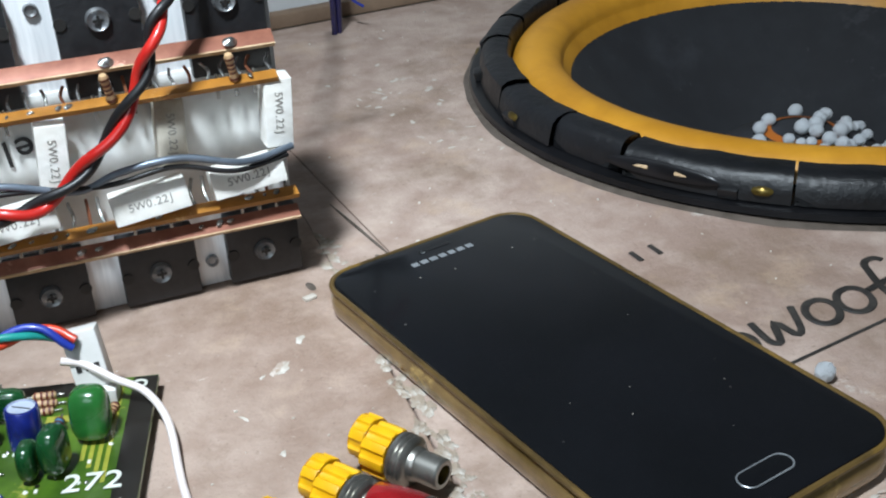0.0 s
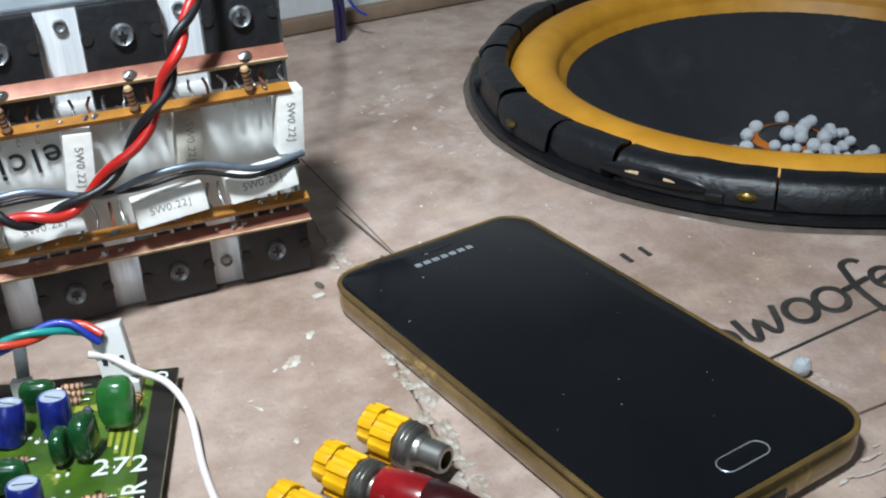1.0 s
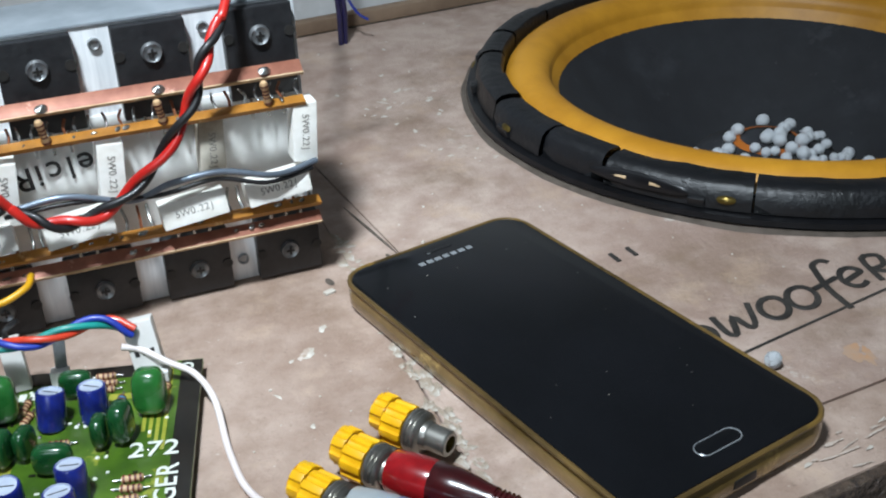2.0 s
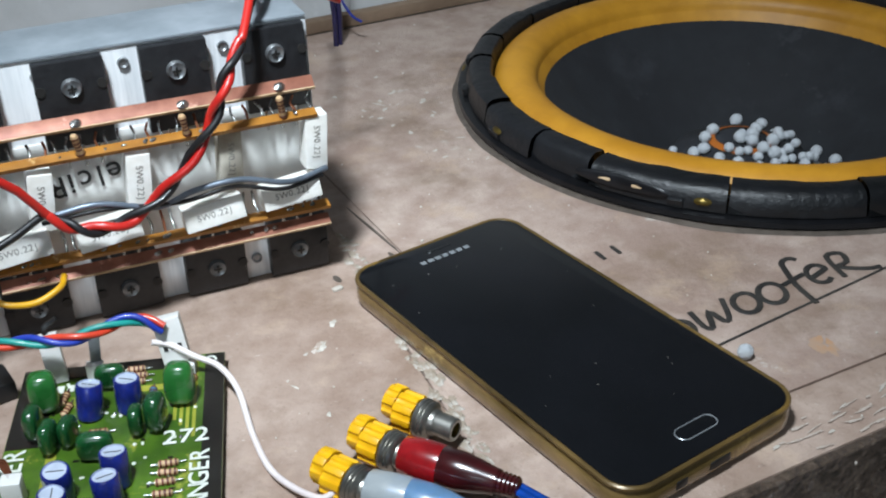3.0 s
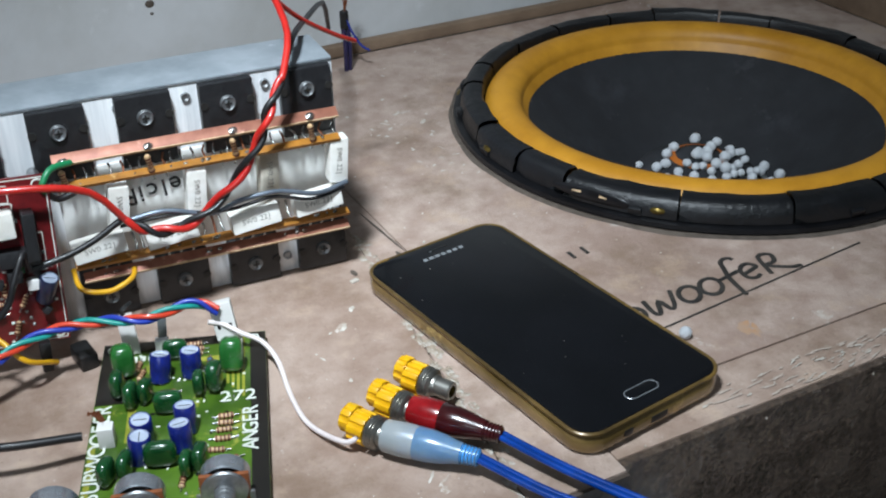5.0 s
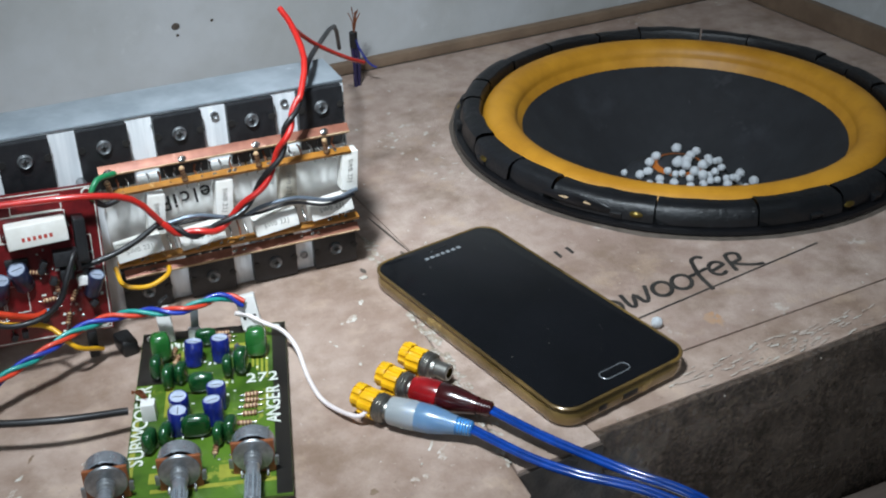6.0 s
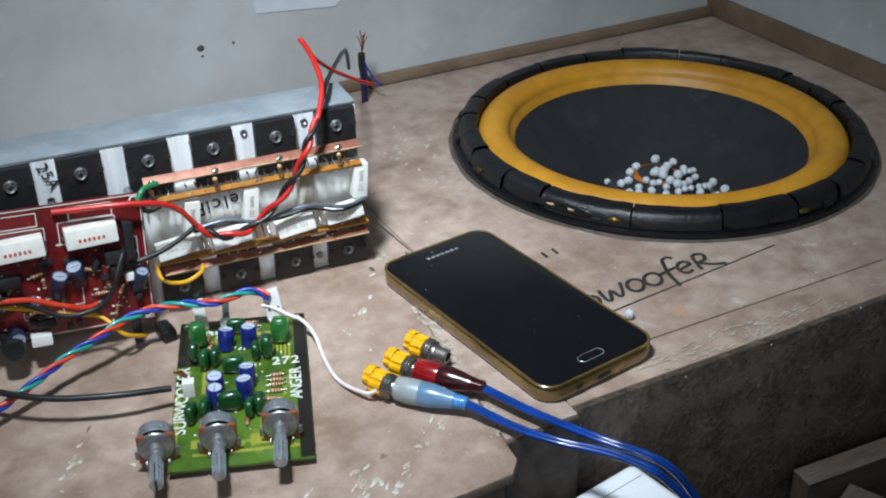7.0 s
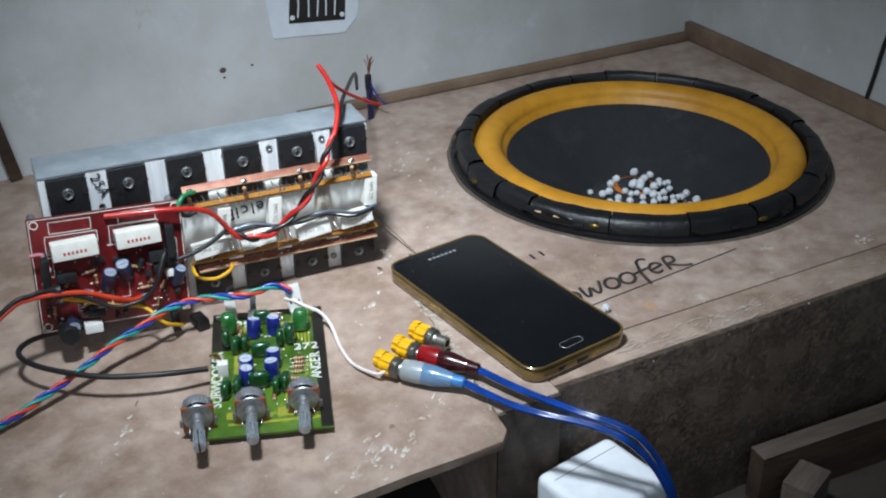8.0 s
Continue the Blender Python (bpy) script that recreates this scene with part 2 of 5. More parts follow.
def lathe(profile, n=24, m=None, bm=None, a0=0.0, a1=2 * math.pi):
    """Turns (radius, height) pairs round z."""
    own = bmesh.new()
    full = abs(a1 - a0 - 2 * math.pi) < 1e-6
    k = n if full else n + 1
    rings = []
    for r, z in profile:
        if r < 1e-7:
            rings.append([own.verts.new((0, 0, z))])
        else:
            rings.append([own.verts.new((r * math.cos(a0 + (a1 - a0) * i / n), r * math.sin(a0 + (a1 - a0) * i / n), z)) for i in range(k)])
    for a, b in zip(rings, rings[1:]):
        for i in range(n):
            j = (i + 1) % k
            q = [a[i % len(a)], a[j % len(a)], b[j % len(b)], b[i % len(b)]]
            q = [v for x, v in enumerate(q) if v not in q[:x]]
            if len(q) > 2:
                own.faces.new(q)
    if m is not None:
        bmesh.ops.transform(own, matrix=m, verts=own.verts)
    return merge(bm, own)


def rod(r, h, n=16, bevel=0.0, m=None, bm=None):
    b = bevel
    prof = [(0, 0), (r - b, 0), (r, b), (r, h - b), (r - b, h), (0, h)] if b else [(0, 0), (r, 0), (r, h), (0, h)]
    return lathe(prof, n, m, bm)


def glide(points, steps=8):
    """A smooth line through the points."""
    p = [Vector(q) for q in points]
    p = [2 * p[0] - p[1]] + p + [2 * p[-1] - p[-2]]
    out = []
    for a, b, c, d in zip(p, p[1:], p[2:], p[3:]):
        for i in range(steps):
            t = i / steps
            out.append(0.5 * (2 * b + (c - a) * t + (2 * a - 5 * b + 4 * c - d) * t * t + (3 * b - a - 3 * c + d) * t ** 3))
    return out + [p[-2]]


def tube(points, r, n=10, steps=8, bm=None, twist=None):
    """A round wire through the points; twist = (radius, turns, phase) winds it round that line."""
    line = glide(points, steps)
    own = bmesh.new()
    rings, side, run, total = [], None, 0.0, sum((b - a).length for a, b in zip(line, line[1:]))
    frames = []
    for i, c in enumerate(line):
        d = (line[min(i + 1, len(line) - 1)] - line[max(i - 1, 0)]).normalized()
        side = (side - d * side.dot(d)).normalized() if side else d.cross(Vector((0.13, 0.21, 1))).normalized()
        frames.append((c, side.copy(), d.cross(side)))
    if twist:
        path = []
        for i, (c, s, u) in enumerate(frames):
            run += (c - line[max(i - 1, 0)]).length
            a = twist[2] + 2 * math.pi * twist[1] * run / total
            path.append(c + (s * math.cos(a) + u * math.sin(a)) * twist[0])
        own.free()
        return tube(path, r, n, 1, bm)
    for c, s, u in frames:
        rings.append([own.verts.new(c + (s * math.cos(2 * math.pi * k / n) + u * math.sin(2 * math.pi * k / n)) * r) for k in range(n)])
    for a, b in zip(rings, rings[1:]):
        for k in range(n):
            own.faces.new((a[k], a[(k + 1) % n], b[(k + 1) % n], b[k]))
    own.faces.new(rings[0][::-1])
    own.faces.new(rings[-1])
    return merge(bm, own)


def lettering(name, words, size, mat, parent, m, depth=0.0001, bold=0.0):
    """Words in the built-in font, a mesh for each character, centred on m."""
    wide = {"W": 0.92, "M": 0.85, "i": 0.28, "l": 0.28, "r": 0.40, ".": 0.30, "O": 0.74, "J": 0.5, "2": 0.54, "7": 0.52}
    steps = [wide.get(c, 0.62) * size for c in words]
    x = -sum(steps) / 2
    for c, w in zip(words, steps):
        cu = bpy.data.curves.new(name, "FONT")
        cu.body, cu.size, cu.extrude, cu.offset, cu.align_x, cu.align_y = c, size, depth, bold, "CENTER", "CENTER"
        tmp = bpy.data.objects.new(name, cu)
        scene.collection.objects.link(tmp)
        bpy.context.view_layer.update()
        me = bpy.data.meshes.new_from_object(tmp.evaluated_get(bpy.context.evaluated_depsgraph_get()))
        bpy.data.objects.remove(tmp)
        me.materials.clear()
        me.materials.append(mat)
        ob = new(name, me)
        ob.parent, ob.matrix_basis = parent, m @ pose(x + w / 2, 0, 0)
        x += w


def rounded_slab(w, l, h, r, bevel, n=8, top_inset=0.0):
    """A slab with round corners, lying on z = 0, long along y."""
    bm = bmesh.new()

    def ring(inset, z):
        vs = []
        for cx, cy, a in ((1, 1, 0), (-1, 1, 90), (-1, -1, 180), (1, -1, 270)):
            for i in range(n + 1):
                t = radians(a + 90 * i / n)
                vs.append(bm.verts.new((cx * (w / 2 - r) + (r - inset) * math.cos(t), cy * (l / 2 - r) + (r - inset) * math.sin(t), z)))
        return vs
    rings = [ring(bevel, 0), ring(bevel * 0.3, bevel * 0.3), ring(0, bevel), ring(0, h - bevel), ring(bevel * 0.3, h - bevel * 0.3), ring(bevel, h)]
    for a, b in zip(rings, rings[1:]):
        for i in range(len(a)):
            j = (i + 1) % len(a)
            bm.faces.new((a[i], a[j], b[j], b[i]))
    bm.faces.new(rings[0][::-1])
    bm.faces.new(rings[-1])
    return bm


def prism(points, z0, z1, bevel=0.0):
    """An upright block over a flat outline."""
    bm = bmesh.new()
    low = [bm.verts.new((x, y, z0)) for x, y in points]
    high = [bm.verts.new((x, y, z1)) for x, y in points]
    bm.faces.new(low[::-1])
    bm.faces.new(high)
    for i in range(len(points)):
        j = (i + 1) % len(points)
        bm.faces.new((low[i], low[j], high[j], high[i]))
    if bevel:
        bmesh.ops.bevel(bm, geom=bm.edges[:], offset=bevel, segments=2, profile=0.6, affect="EDGES")
    return bm


# ---- the room ----
FLOOR_Z, BACK_Y, RIGHT_X, FRONT_Y = -0.14, 0.666, 0.594, 0.2150


def structure(name, bm, mat, label):
    return thing(name, bm, mat, label, name.split("_")[0], kind="structure")


structure("floor", box(3.4, 3.4, 0.05, at=(-0.6, -0.5, FLOOR_Z - 0.025)), SHADE, "dark floor, under-bench shade put into its colour")
structure("wall_north", box(3.4, 0.1, 2.3, at=(-0.6, BACK_Y + 0.05, 0.95)), WALL, "off-white painted plaster wall with small stains")
structure("wall_east", box(0.1, 3.4, 2.3, at=(RIGHT_X + 0.05, -0.97, 0.95)), WALL, "off-white painted plaster side wall")
structure("wall_west", box(0.1, 3.4, 2.3, at=(-2.25, -0.97, 0.95)), WALL, "off-white painted plaster far wall")
structure("wall_south", box(3.4, 0.1, 2.3, at=(-0.6, -2.2, 0.95)), WALL, "off-white painted plaster wall behind")
structure("ceiling", box(3.4, 3.4, 0.1, at=(-0.6, -0.5, 2.1)), CEIL, "plain white ceiling")
structure("trim_north", box(0.435, 0.008, 0.008, 0.001, at=(0.372, BACK_Y - 0.004, 0.004)), SKIRT, "narrow brown wooden strip along the wall")
structure("trim_east", box(0.008, 0.47, 0.018, 0.001, at=(RIGHT_X - 0.004, 0.44, 0.009)), SKIRT, "brown wooden skirting strip along the side wall")
# The west strip leans nine degrees to fit the camera's view.
structure("trim_west", box(0.010, 0.008, 0.5, 0.001, m=pose(-0.088, BACK_Y - 0.0045, 0.0, 0, -9, 0) @ pose(0, 0, 0.251)), DARK_WOOD, "dark wooden strip on the wall, tilted to fit the view")

# stain spots and a plugged hole in the wall
for x, z, r in ((0.0925, 0.0575, 0.0032), (0.0930, 0.0510, 0.0012), (0.1185, 0.0575, 0.0013)):
    structure("wall_stain", lathe([(0, 0.0006), (r * 0.6, 0.0005), (r, 0)], 14, pose(x, BACK_Y, z, 90, 0, 20 * x) @ Matrix.Diagonal((1, 0.8, 1, 1))), DARK_SMUDGE, "small dark stain on the wall")

# the bench board, with a torn front edge
bench = empty("bench_board", pose(0, 0, 0), "worn raw particle board bench top with paint scuffs", "board")


def side_x(y):
    """The bench board's joint with the speaker box, slanted to fit the camera's view."""
    return min(0.0950 + 0.117 * (y - 0.205), 0.1225)


part("top", prism([(-0.754, 0.1875), (-0.30, 0.1890), (-0.02, 0.1862), (0.03, 0.1882), (0.060, 0.1880), (0.0870, 0.1890), (side_x(0.197), 0.1970), (side_x(0.44), 0.44), (side_x(0.44), BACK_Y), (-0.754, BACK_Y)], -0.006, 0.0, 0.0008), MDF_OLD, bench)
part("support", box(0.80, 0.12, 0.133, 0.002, at=(-0.36, 0.60, -0.0727)), DARK_WOOD, bench)

def flake(name, x, y, w, l, turn, mat, parent, label, seed, high=0.0004):
    """An uneven smear lying on the board, made of one to three lobes."""
    r = random.Random(seed)
    bm = bmesh.new()
    mid = bm.verts.new((0, 0, high))
    rim = []
    ph = [r.uniform(0, 6.28) for _ in range(4)]
    for i in range(22):
        a = 2 * math.pi * i / 22
        k = 0.8 + 0.16 * math.sin(2 * a + ph[0]) + 0.13 * math.sin(3 * a + ph[1]) + 0.10 * math.sin(5 * a + ph[2]) + 0.08 * math.sin(8 * a + ph[3])
        rim.append(bm.verts.new((0.5 * w * k * math.cos(a), 0.5 * l * k * math.sin(a), 0.0)))
    for i in range(22):
        bm.faces.new((mid, rim[i], rim[(i + 1) % 22]))
    return part(name, bm, mat, parent, label, pose(x, y, 0.00012, 0, 0, turn))


for k, (x, y, w, l, a) in enumerate(((-0.1008, 0.2897, 0.002, 0.006, -40), (0.0300, 0.2134, 0.003, 0.006, -20),
                                  (-0.0688, 0.2828, 0.002, 0.006, 40), (-0.0026, 0.2230, 0.002, 0.01, -50), (0.0706, 0.3138, 0.002, 0.003, 0), (0.0662, 0.3335, 0.0015, 0.004, 30), (0.0821, 0.3493, 0.002, 0.003, 70), (-0.1363, 0.2611, 0.002, 0.007, -60), (-0.1660, 0.2815, 0.002, 0.008, -70))):
    flake("paint_scuff", x, y, w, l, a, GLUE, bench, "dried white paint scuff", 100 + k)
rng = random.Random(61)
for cx, cy, dx, dy, k in ((0.018, 0.214, 0.010, 0.008, 20), (0.034, 0.207, 0.008, 0.006, 10), (-0.093, 0.298, 0.003, 0.006, 9), (0.082, 0.352, 0.003, 0.003, 6), (0.060, 0.225, 0.014, 0.010, 7)):
    for i in range(k):
        d = rng.gauss(0, 1)
        flake("paint_scuff", cx + dx * d + rng.gauss(0, dx * 0.3), cy + dy * d + rng.gauss(0, dy * 0.4), rng.uniform(0.0012, 0.0040), rng.uniform(0.0030, 0.0095), rng.gauss(-50, 9), rng.choice((SMEAR, SMEAR, GLUE)), bench, "", 1200 + i, 0.00004)
for k, (x, y, w, l, a) in enumerate(((0.0120, 0.2546, 0.003, 0.006, 20), (-0.0816, 0.3201, 0.0016, 0.008, -35), (0.0491, 0.2310, 0.0012, 0.0012, 0), (0.0551, 0.2269, 0.0014, 0.001, 0), (0.0626, 0.2343, 0.001, 0.001, 0), (0.0388, 0.2298, 0.004, 0.005, 10))):
    flake("brown_stain", x, y, w, l, a, SKIRT, bench, "small brown stain", 300 + k, 0.0001)

# ---- speaker box with its round opening ----
SUB = Vector((0.3733, 0.4572, 0))
BX0, BX1, T = 0.1050, RIGHT_X - 0.0085, 0.018
speaker_box = empty("speaker_box", pose(0, 0, 0), "raw board speaker enclosure lying on its back, dark painted side", "speaker box")


def baffle(x0, x1, y0, y1, c, r, z0, z1, n=96):
    bm = bmesh.new()
    rows = []
    for z in (z1, z0):
        inner, outer = [], []
        for i in range(n):
            a = 2 * math.pi * i / n
            dx, dy = math.cos(a), math.sin(a)
            t = min(((x1 if dx > 0 else x0) - c.x) / dx if abs(dx) > 1e-9 else 9, ((y1 if dy > 0 else y0) - c.y) / dy if abs(dy) > 1e-9 else 9)
            inner.append(bm.verts.new((c.x + r * dx, c.y + r * dy, z)))
            outer.append(bm.verts.new((c.x + t * dx, c.y + t * dy, z)))
        for cx, cy in ((x0, y0), (x0, y1), (x1, y0), (x1, y1)):
            k = round((math.atan2(cy - c.y, cx - c.x) % (2 * math.pi)) / (2 * math.pi) * n) % n
            outer[k].co.x, outer[k].co.y = cx, cy
        rows.append((inner, outer))
    (a, b), (c2, d) = rows
    for i in range(n):
        j = (i + 1) % n
        bm.faces.new((a[i], b[i], b[j], a[j]))
        bm.faces.new((c2[i], c2[j], d[j], d[i]))
        bm.faces.new((a[i], a[j], c2[j], c2[i]))
        bm.faces.new((b[i], d[i], d[j], b[j]))
    return bm


part("baffle", baffle(BX0 + 0.034, BX1, FRONT_Y + 0.0332, BACK_Y - 0.009, SUB, 0.139, -T, 0), MDF, speaker_box)
part("side_panel", prism([(side_x(FRONT_Y) + 0.0004, FRONT_Y - 0.003), (BX0 + 0.0337, FRONT_Y - 0.003), (BX0 + 0.0337, BACK_Y - 0.009), (side_x(0.44) + 0.0004, BACK_Y - 0.009), (side_x(0.44) + 0.0004, 0.44)], -0.1395, 0.0, 0.0010), MDF, speaker_box)
part("end_face", prism([(side_x(FRONT_Y) + 0.0002, FRONT_Y - 0.0048), (BX0 + 0.0337, FRONT_Y - 0.0048), (BX0 + 0.0337, FRONT_Y - 0.0032), (side_x(FRONT_Y) + 0.0002, FRONT_Y - 0.0032)], -0.1395, -0.0012), BOX_END, speaker_box, "grey-brown scuffed board end")
part("front_board", box(BX1 - BX0 - 0.0345, 0.0290, 0.1395, 0.0012, at=((BX0 + BX1) / 2 + 0.0170, FRONT_Y + 0.0185, -0.0702)), MDF_OLD, speaker_box, "raw board edge with white paint smears")
part("front_panel", box(BX1 - BX0 - 0.0345, 0.0038, 0.1390, 0.0006, at=((BX0 + BX1) / 2 + 0.0170, FRONT_Y + 0.0018, -0.0701)), DARK_SIDE, speaker_box, "dark rough textured paint on the side")
part("end_panel", box(0.018, 0.43, 0.118, 0.001, at=(BX1 - 0.010, 0.44, -0.079)), MDF, speaker_box)
rng = random.Random(4)
for i in range(110):
    y = FRONT_Y + 0.004 + i * 0.0019 + rng.uniform(-0.002, 0.002)
    flake("torn_edge", side_x(y) + rng.uniform(-0.0018, 0.0050), y, rng.uniform(0.0015, 0.005), rng.uniform(0.003, 0.009), rng.uniform(-25, 25), MDF_EDGE, speaker_box, "", 500 + i, rng.uniform(0.0002, 0.0008))
for i in range(150):
    flake("paint_smear", rng.uniform(0.15, 0.56) if i % 3 else rng.gauss(0.25, 0.03), FRONT_Y + rng.uniform(0.005, 0.020), rng.uniform(0.002, 0.011), rng.uniform(0.0005, 0.0016), rng.gauss(4, 9), SMEAR if i % 5 else GLUE, speaker_box, "", 700 + i, 0.00003)
for i in range(34):
    x, y = rng.gauss(0.206, 0.014), rng.gauss(0.515, 0.030)
    flake("paint_smear", x, y, rng.uniform(0.001, 0.006), rng.uniform(0.0008, 0.003), rng.uniform(0, 180), GLUE, speaker_box, "", 800 + i, 0.0002)
for i in range(7):
    flake("brown_stain", 0.2420 + rng.gauss(0, 0.003), 0.262 + rng.gauss(0, 0.004), rng.uniform(0.003, 0.007), rng.uniform(0.004, 0.009), rng.uniform(0, 180), STAIN, speaker_box, "pale rusty spill stain", 900 + i, 0.00003)
for x, y, w, l in ((0.1342, 0.3936, 0.0014, 0.013), (0.1361, 0.4205, 0.0007, 0.05), (0.1117, 0.3778, 0.0012, 0.005), (0.1070, 0.3912, 0.0014, 0.006), (0.1104, 0.3710, 0.0016, 0.004)):
    part("soot_mark", lathe([(0, 0.0005), (0.6, 0.0004), (1, 0)], 10, pose(x, y, 0.0002, 0, 0, 4) @ Matrix.Diagonal((w, l / 2, 1, 1))), DARK_SMUDGE, speaker_box, "dark mark on the board")

# ---- handwriting on the baffle ----
note = empty("handwritten_note", pose(0.2505, 0.2975, 0.0003, 0, 0, 1.5), "word subwoofer handwritten in black marker, underlined", "writing")


def arc(cx, cy, rx, ry, a0, a1, k=10):
    return [(cx + rx * math.cos(radians(a0 + (a1 - a0) * i / k)), cy + ry * math.sin(radians(a0 + (a1 - a0) * i / k)), 0) for i in range(k + 1)]


def stroke(name, pts, r=0.0013):
    b = tube([(x + 0.25 * y, y, 0) for x, y, _ in pts], r, 6, 3)
    bmesh.ops.scale(b, vec=(1, 1, 0.3), verts=b.verts)
    return part(name, b, MARKER, note)


X0 = -0.05
stroke("letter_s", arc(X0 - 0.028, 0.004, 0.004, 0.004, 60, 270) + arc(X0 - 0.028, -0.004, 0.004, 0.004, 90, -120))
stroke("letter_u", [(X0 - 0.02, 0.006, 0), (X0 - 0.02, -0.004, 0), (X0 - 0.016, -0.007, 0), (X0 - 0.012, -0.004, 0), (X0 - 0.012, 0.006, 0)])
stroke("letter_b", [(X0 - 0.004, 0.015, 0), (X0 - 0.005, 0.004, 0), (X0 - 0.004, -0.006, 0)] + arc(X0 + 0.002, -0.002, 0.006, 0.006, 200, 480))
stroke("letter_w", [(X0 + 0.011, 0.006, 0), (X0 + 0.012, -0.004, 0), (X0 + 0.015, -0.006, 0), (X0 + 0.018, 0.003, 0), (X0 + 0.021, -0.005, 0), (X0 + 0.024, -0.004, 0), (X0 + 0.027, 0.007, 0)])
stroke("letter_o", arc(X0 + 0.035, 0.0, 0.0055, 0.0062, 80, 440, 14))
stroke("letter_o", arc(X0 + 0.048, 0.0, 0.0058, 0.0064, 80, 440, 14))
stroke("letter_f", arc(X0 + 0.066, 0.012, 0.004, 0.004, 20, 180, 6) + [(X0 + 0.060, 0.0, 0), (X0 + 0.061, -0.014, 0)])
stroke("letter_f_bar", [(X0 + 0.055, 0.002, 0), (X0 + 0.067, 0.004, 0)])
stroke("letter_e", [(X0 + 0.068, 0.0, 0), (X0 + 0.076, 0.002, 0)] + arc(X0 + 0.073, 0.001, 0.005, 0.006, 20, 310, 10))
stroke("letter_r", [(X0 + 0.082, -0.006, 0), (X0 + 0.083, 0.009, 0), (X0 + 0.090, 0.008, 0), (X0 + 0.089, 0.002, 0), (X0 + 0.083, 0.001, 0), (X0 + 0.094, -0.006, 0), (X0 + 0.10, -0.0075, 0)])
stroke("underline", [(X0 - 0.03, -0.019, 0), (X0 + 0.03, -0.0145, 0), (X0 + 0.085, -0.0105, 0), (X0 + 0.140, -0.0065, 0)], 0.0006)
stroke("inch_mark", [(-0.0470, 0.0545, 0), (-0.0485, 0.0610, 0)], 0.0011)
stroke("inch_mark", [(-0.0550, 0.0540, 0), (-0.0565, 0.0605, 0)], 0.0011)

# ---- subwoofer ----
sub = empty("subwoofer_driver", pose(SUB.x, SUB.y, 0) @ Matrix.Scale(0.9885, 4), "round subwoofer with black cone and yellow rubber surround", "speaker")
part("flange", lathe([(0.1375, 0.0005), (0.1545, 0.0005), (0.1565, 0.002), (0.1560, 0.0042), (0.150, 0.0052), (0.1375, 0.0052)], 96), FLANGE, sub, "black stamped steel flange")
prof = [(0.1365, 0.006)] + [(0.1248 + 0.0118 * math.cos(radians(a)), 0.006 + 0.0095 * math.sin(radians(a))) for a in range(10, 180, 12)] + [(0.1125, 0.005), (0.110, 0.0025), (0.108, -0.002)]
part("surround", lathe(prof, 112), SURROUND, sub, "yellow rubber roll surround")
prof = [(0.1105, 0.002), (0.108, -0.001), (0.097, -0.011), (0.08, -0.0275), (0.06, -0.045), (0.046, -0.055), (0.043, -0.0565)]
cone = part("cone", lathe(prof, 96), CONE, sub, "black paper cone")
cap = part("dust_cap", lathe([(0.0455, -0.0565), (0.044, -0.048), (0.036, -0.0375), (0.024, -0.0315), (0.012, -0.0285), (0, -0.0275)], 48), CONE, sub, "black domed dust cap")
part("emblem_ring", lathe([(0.0140, -0.0295), (0.0172, -0.0302), (0.0185, -0.0300), (0.0175, -0.0293), (0.0145, -0.0285)], 40), ORANGE, cap, "orange printed ring")
part("basket", lathe([(0.1375, 0.0), (0.132, -0.02), (0.09, -0.06), (0.06, -0.085), (0.06, -0.12), (0, -0.12)], 48), FLANGE, sub)
cuts = [8, 32, 47, 66, 80, 98, 116, 133, 146, 160, 172, 188, 202, 226, 248, 269, 284, 300, 318, 330, 343, 356, 368]
rng = random.Random(53)
for a0, a1 in zip(cuts, cuts[1:]):
    open_end = rng.choice((0.2, 0.25, 0.5, 0.9))
    b0, b1 = radians(a0 + 0.15), radians(a1 - open_end)
    out, up = rng.uniform(-0.0012, 0.0016), rng.uniform(-0.0012, 0.0010)
    pr = [(0.1372, 0.0054), (0.1372, 0.0150 + up), (0.1384, 0.0170 + up), (0.1440, 0.0176 + up), (0.1478 + out, 0.0168 + up), (0.1502 + out, 0.0148 + up), (0.1516 + out, 0.0090), (0.1520 + out, 0.0054)]
    bm = lathe(pr, max(4, int((a1 - a0) / 3)), a0=b0, a1=b1)
    bmesh.ops.holes_fill(bm, edges=[e for e in bm.edges if e.is_boundary], sides=0)
    for v in bm.verts:
        if v.co.z > 0.006:
            v.co += Vector((v.co.x, v.co.y, 0)).normalized() * 0.0008 * noise.noise(v.co * 90) + Vector((0, 0, 0.0009 * noise.noise(v.co * 70)))
    part("gasket_segment", bm, RUBBER, sub)
for a in (20, 57, 88, 107, 139, 153, 180, 214, 262, 276, 309, 337, 350):
    part("gasket_tab", box(0.0050, rng.uniform(0.006, 0.013), 0.0045, 0.0009, m=pose(0, 0, 0, 0, 0, a + rng.uniform(-4, 4)) @ pose(0.1518, 0, 0.0076, 0, 16, 0)), RUBBER, sub, "ragged black gasket tab")
for a in (178, 222, 270, 318, 10, 60, 110, 146):
    part("screw_hole", lathe([(0, 0.0010), (0.0022, 0.0008), (0.0036, 0.0)], 12, pose(0.1532 * math.cos(radians(a)), 0.1532 * math.sin(radians(a)), 0.0098, 0, 55, a) @ Matrix.Diagonal((0.5, 1.1, 1, 1))), BRASS, sub, "dull yellowish fixing hole")
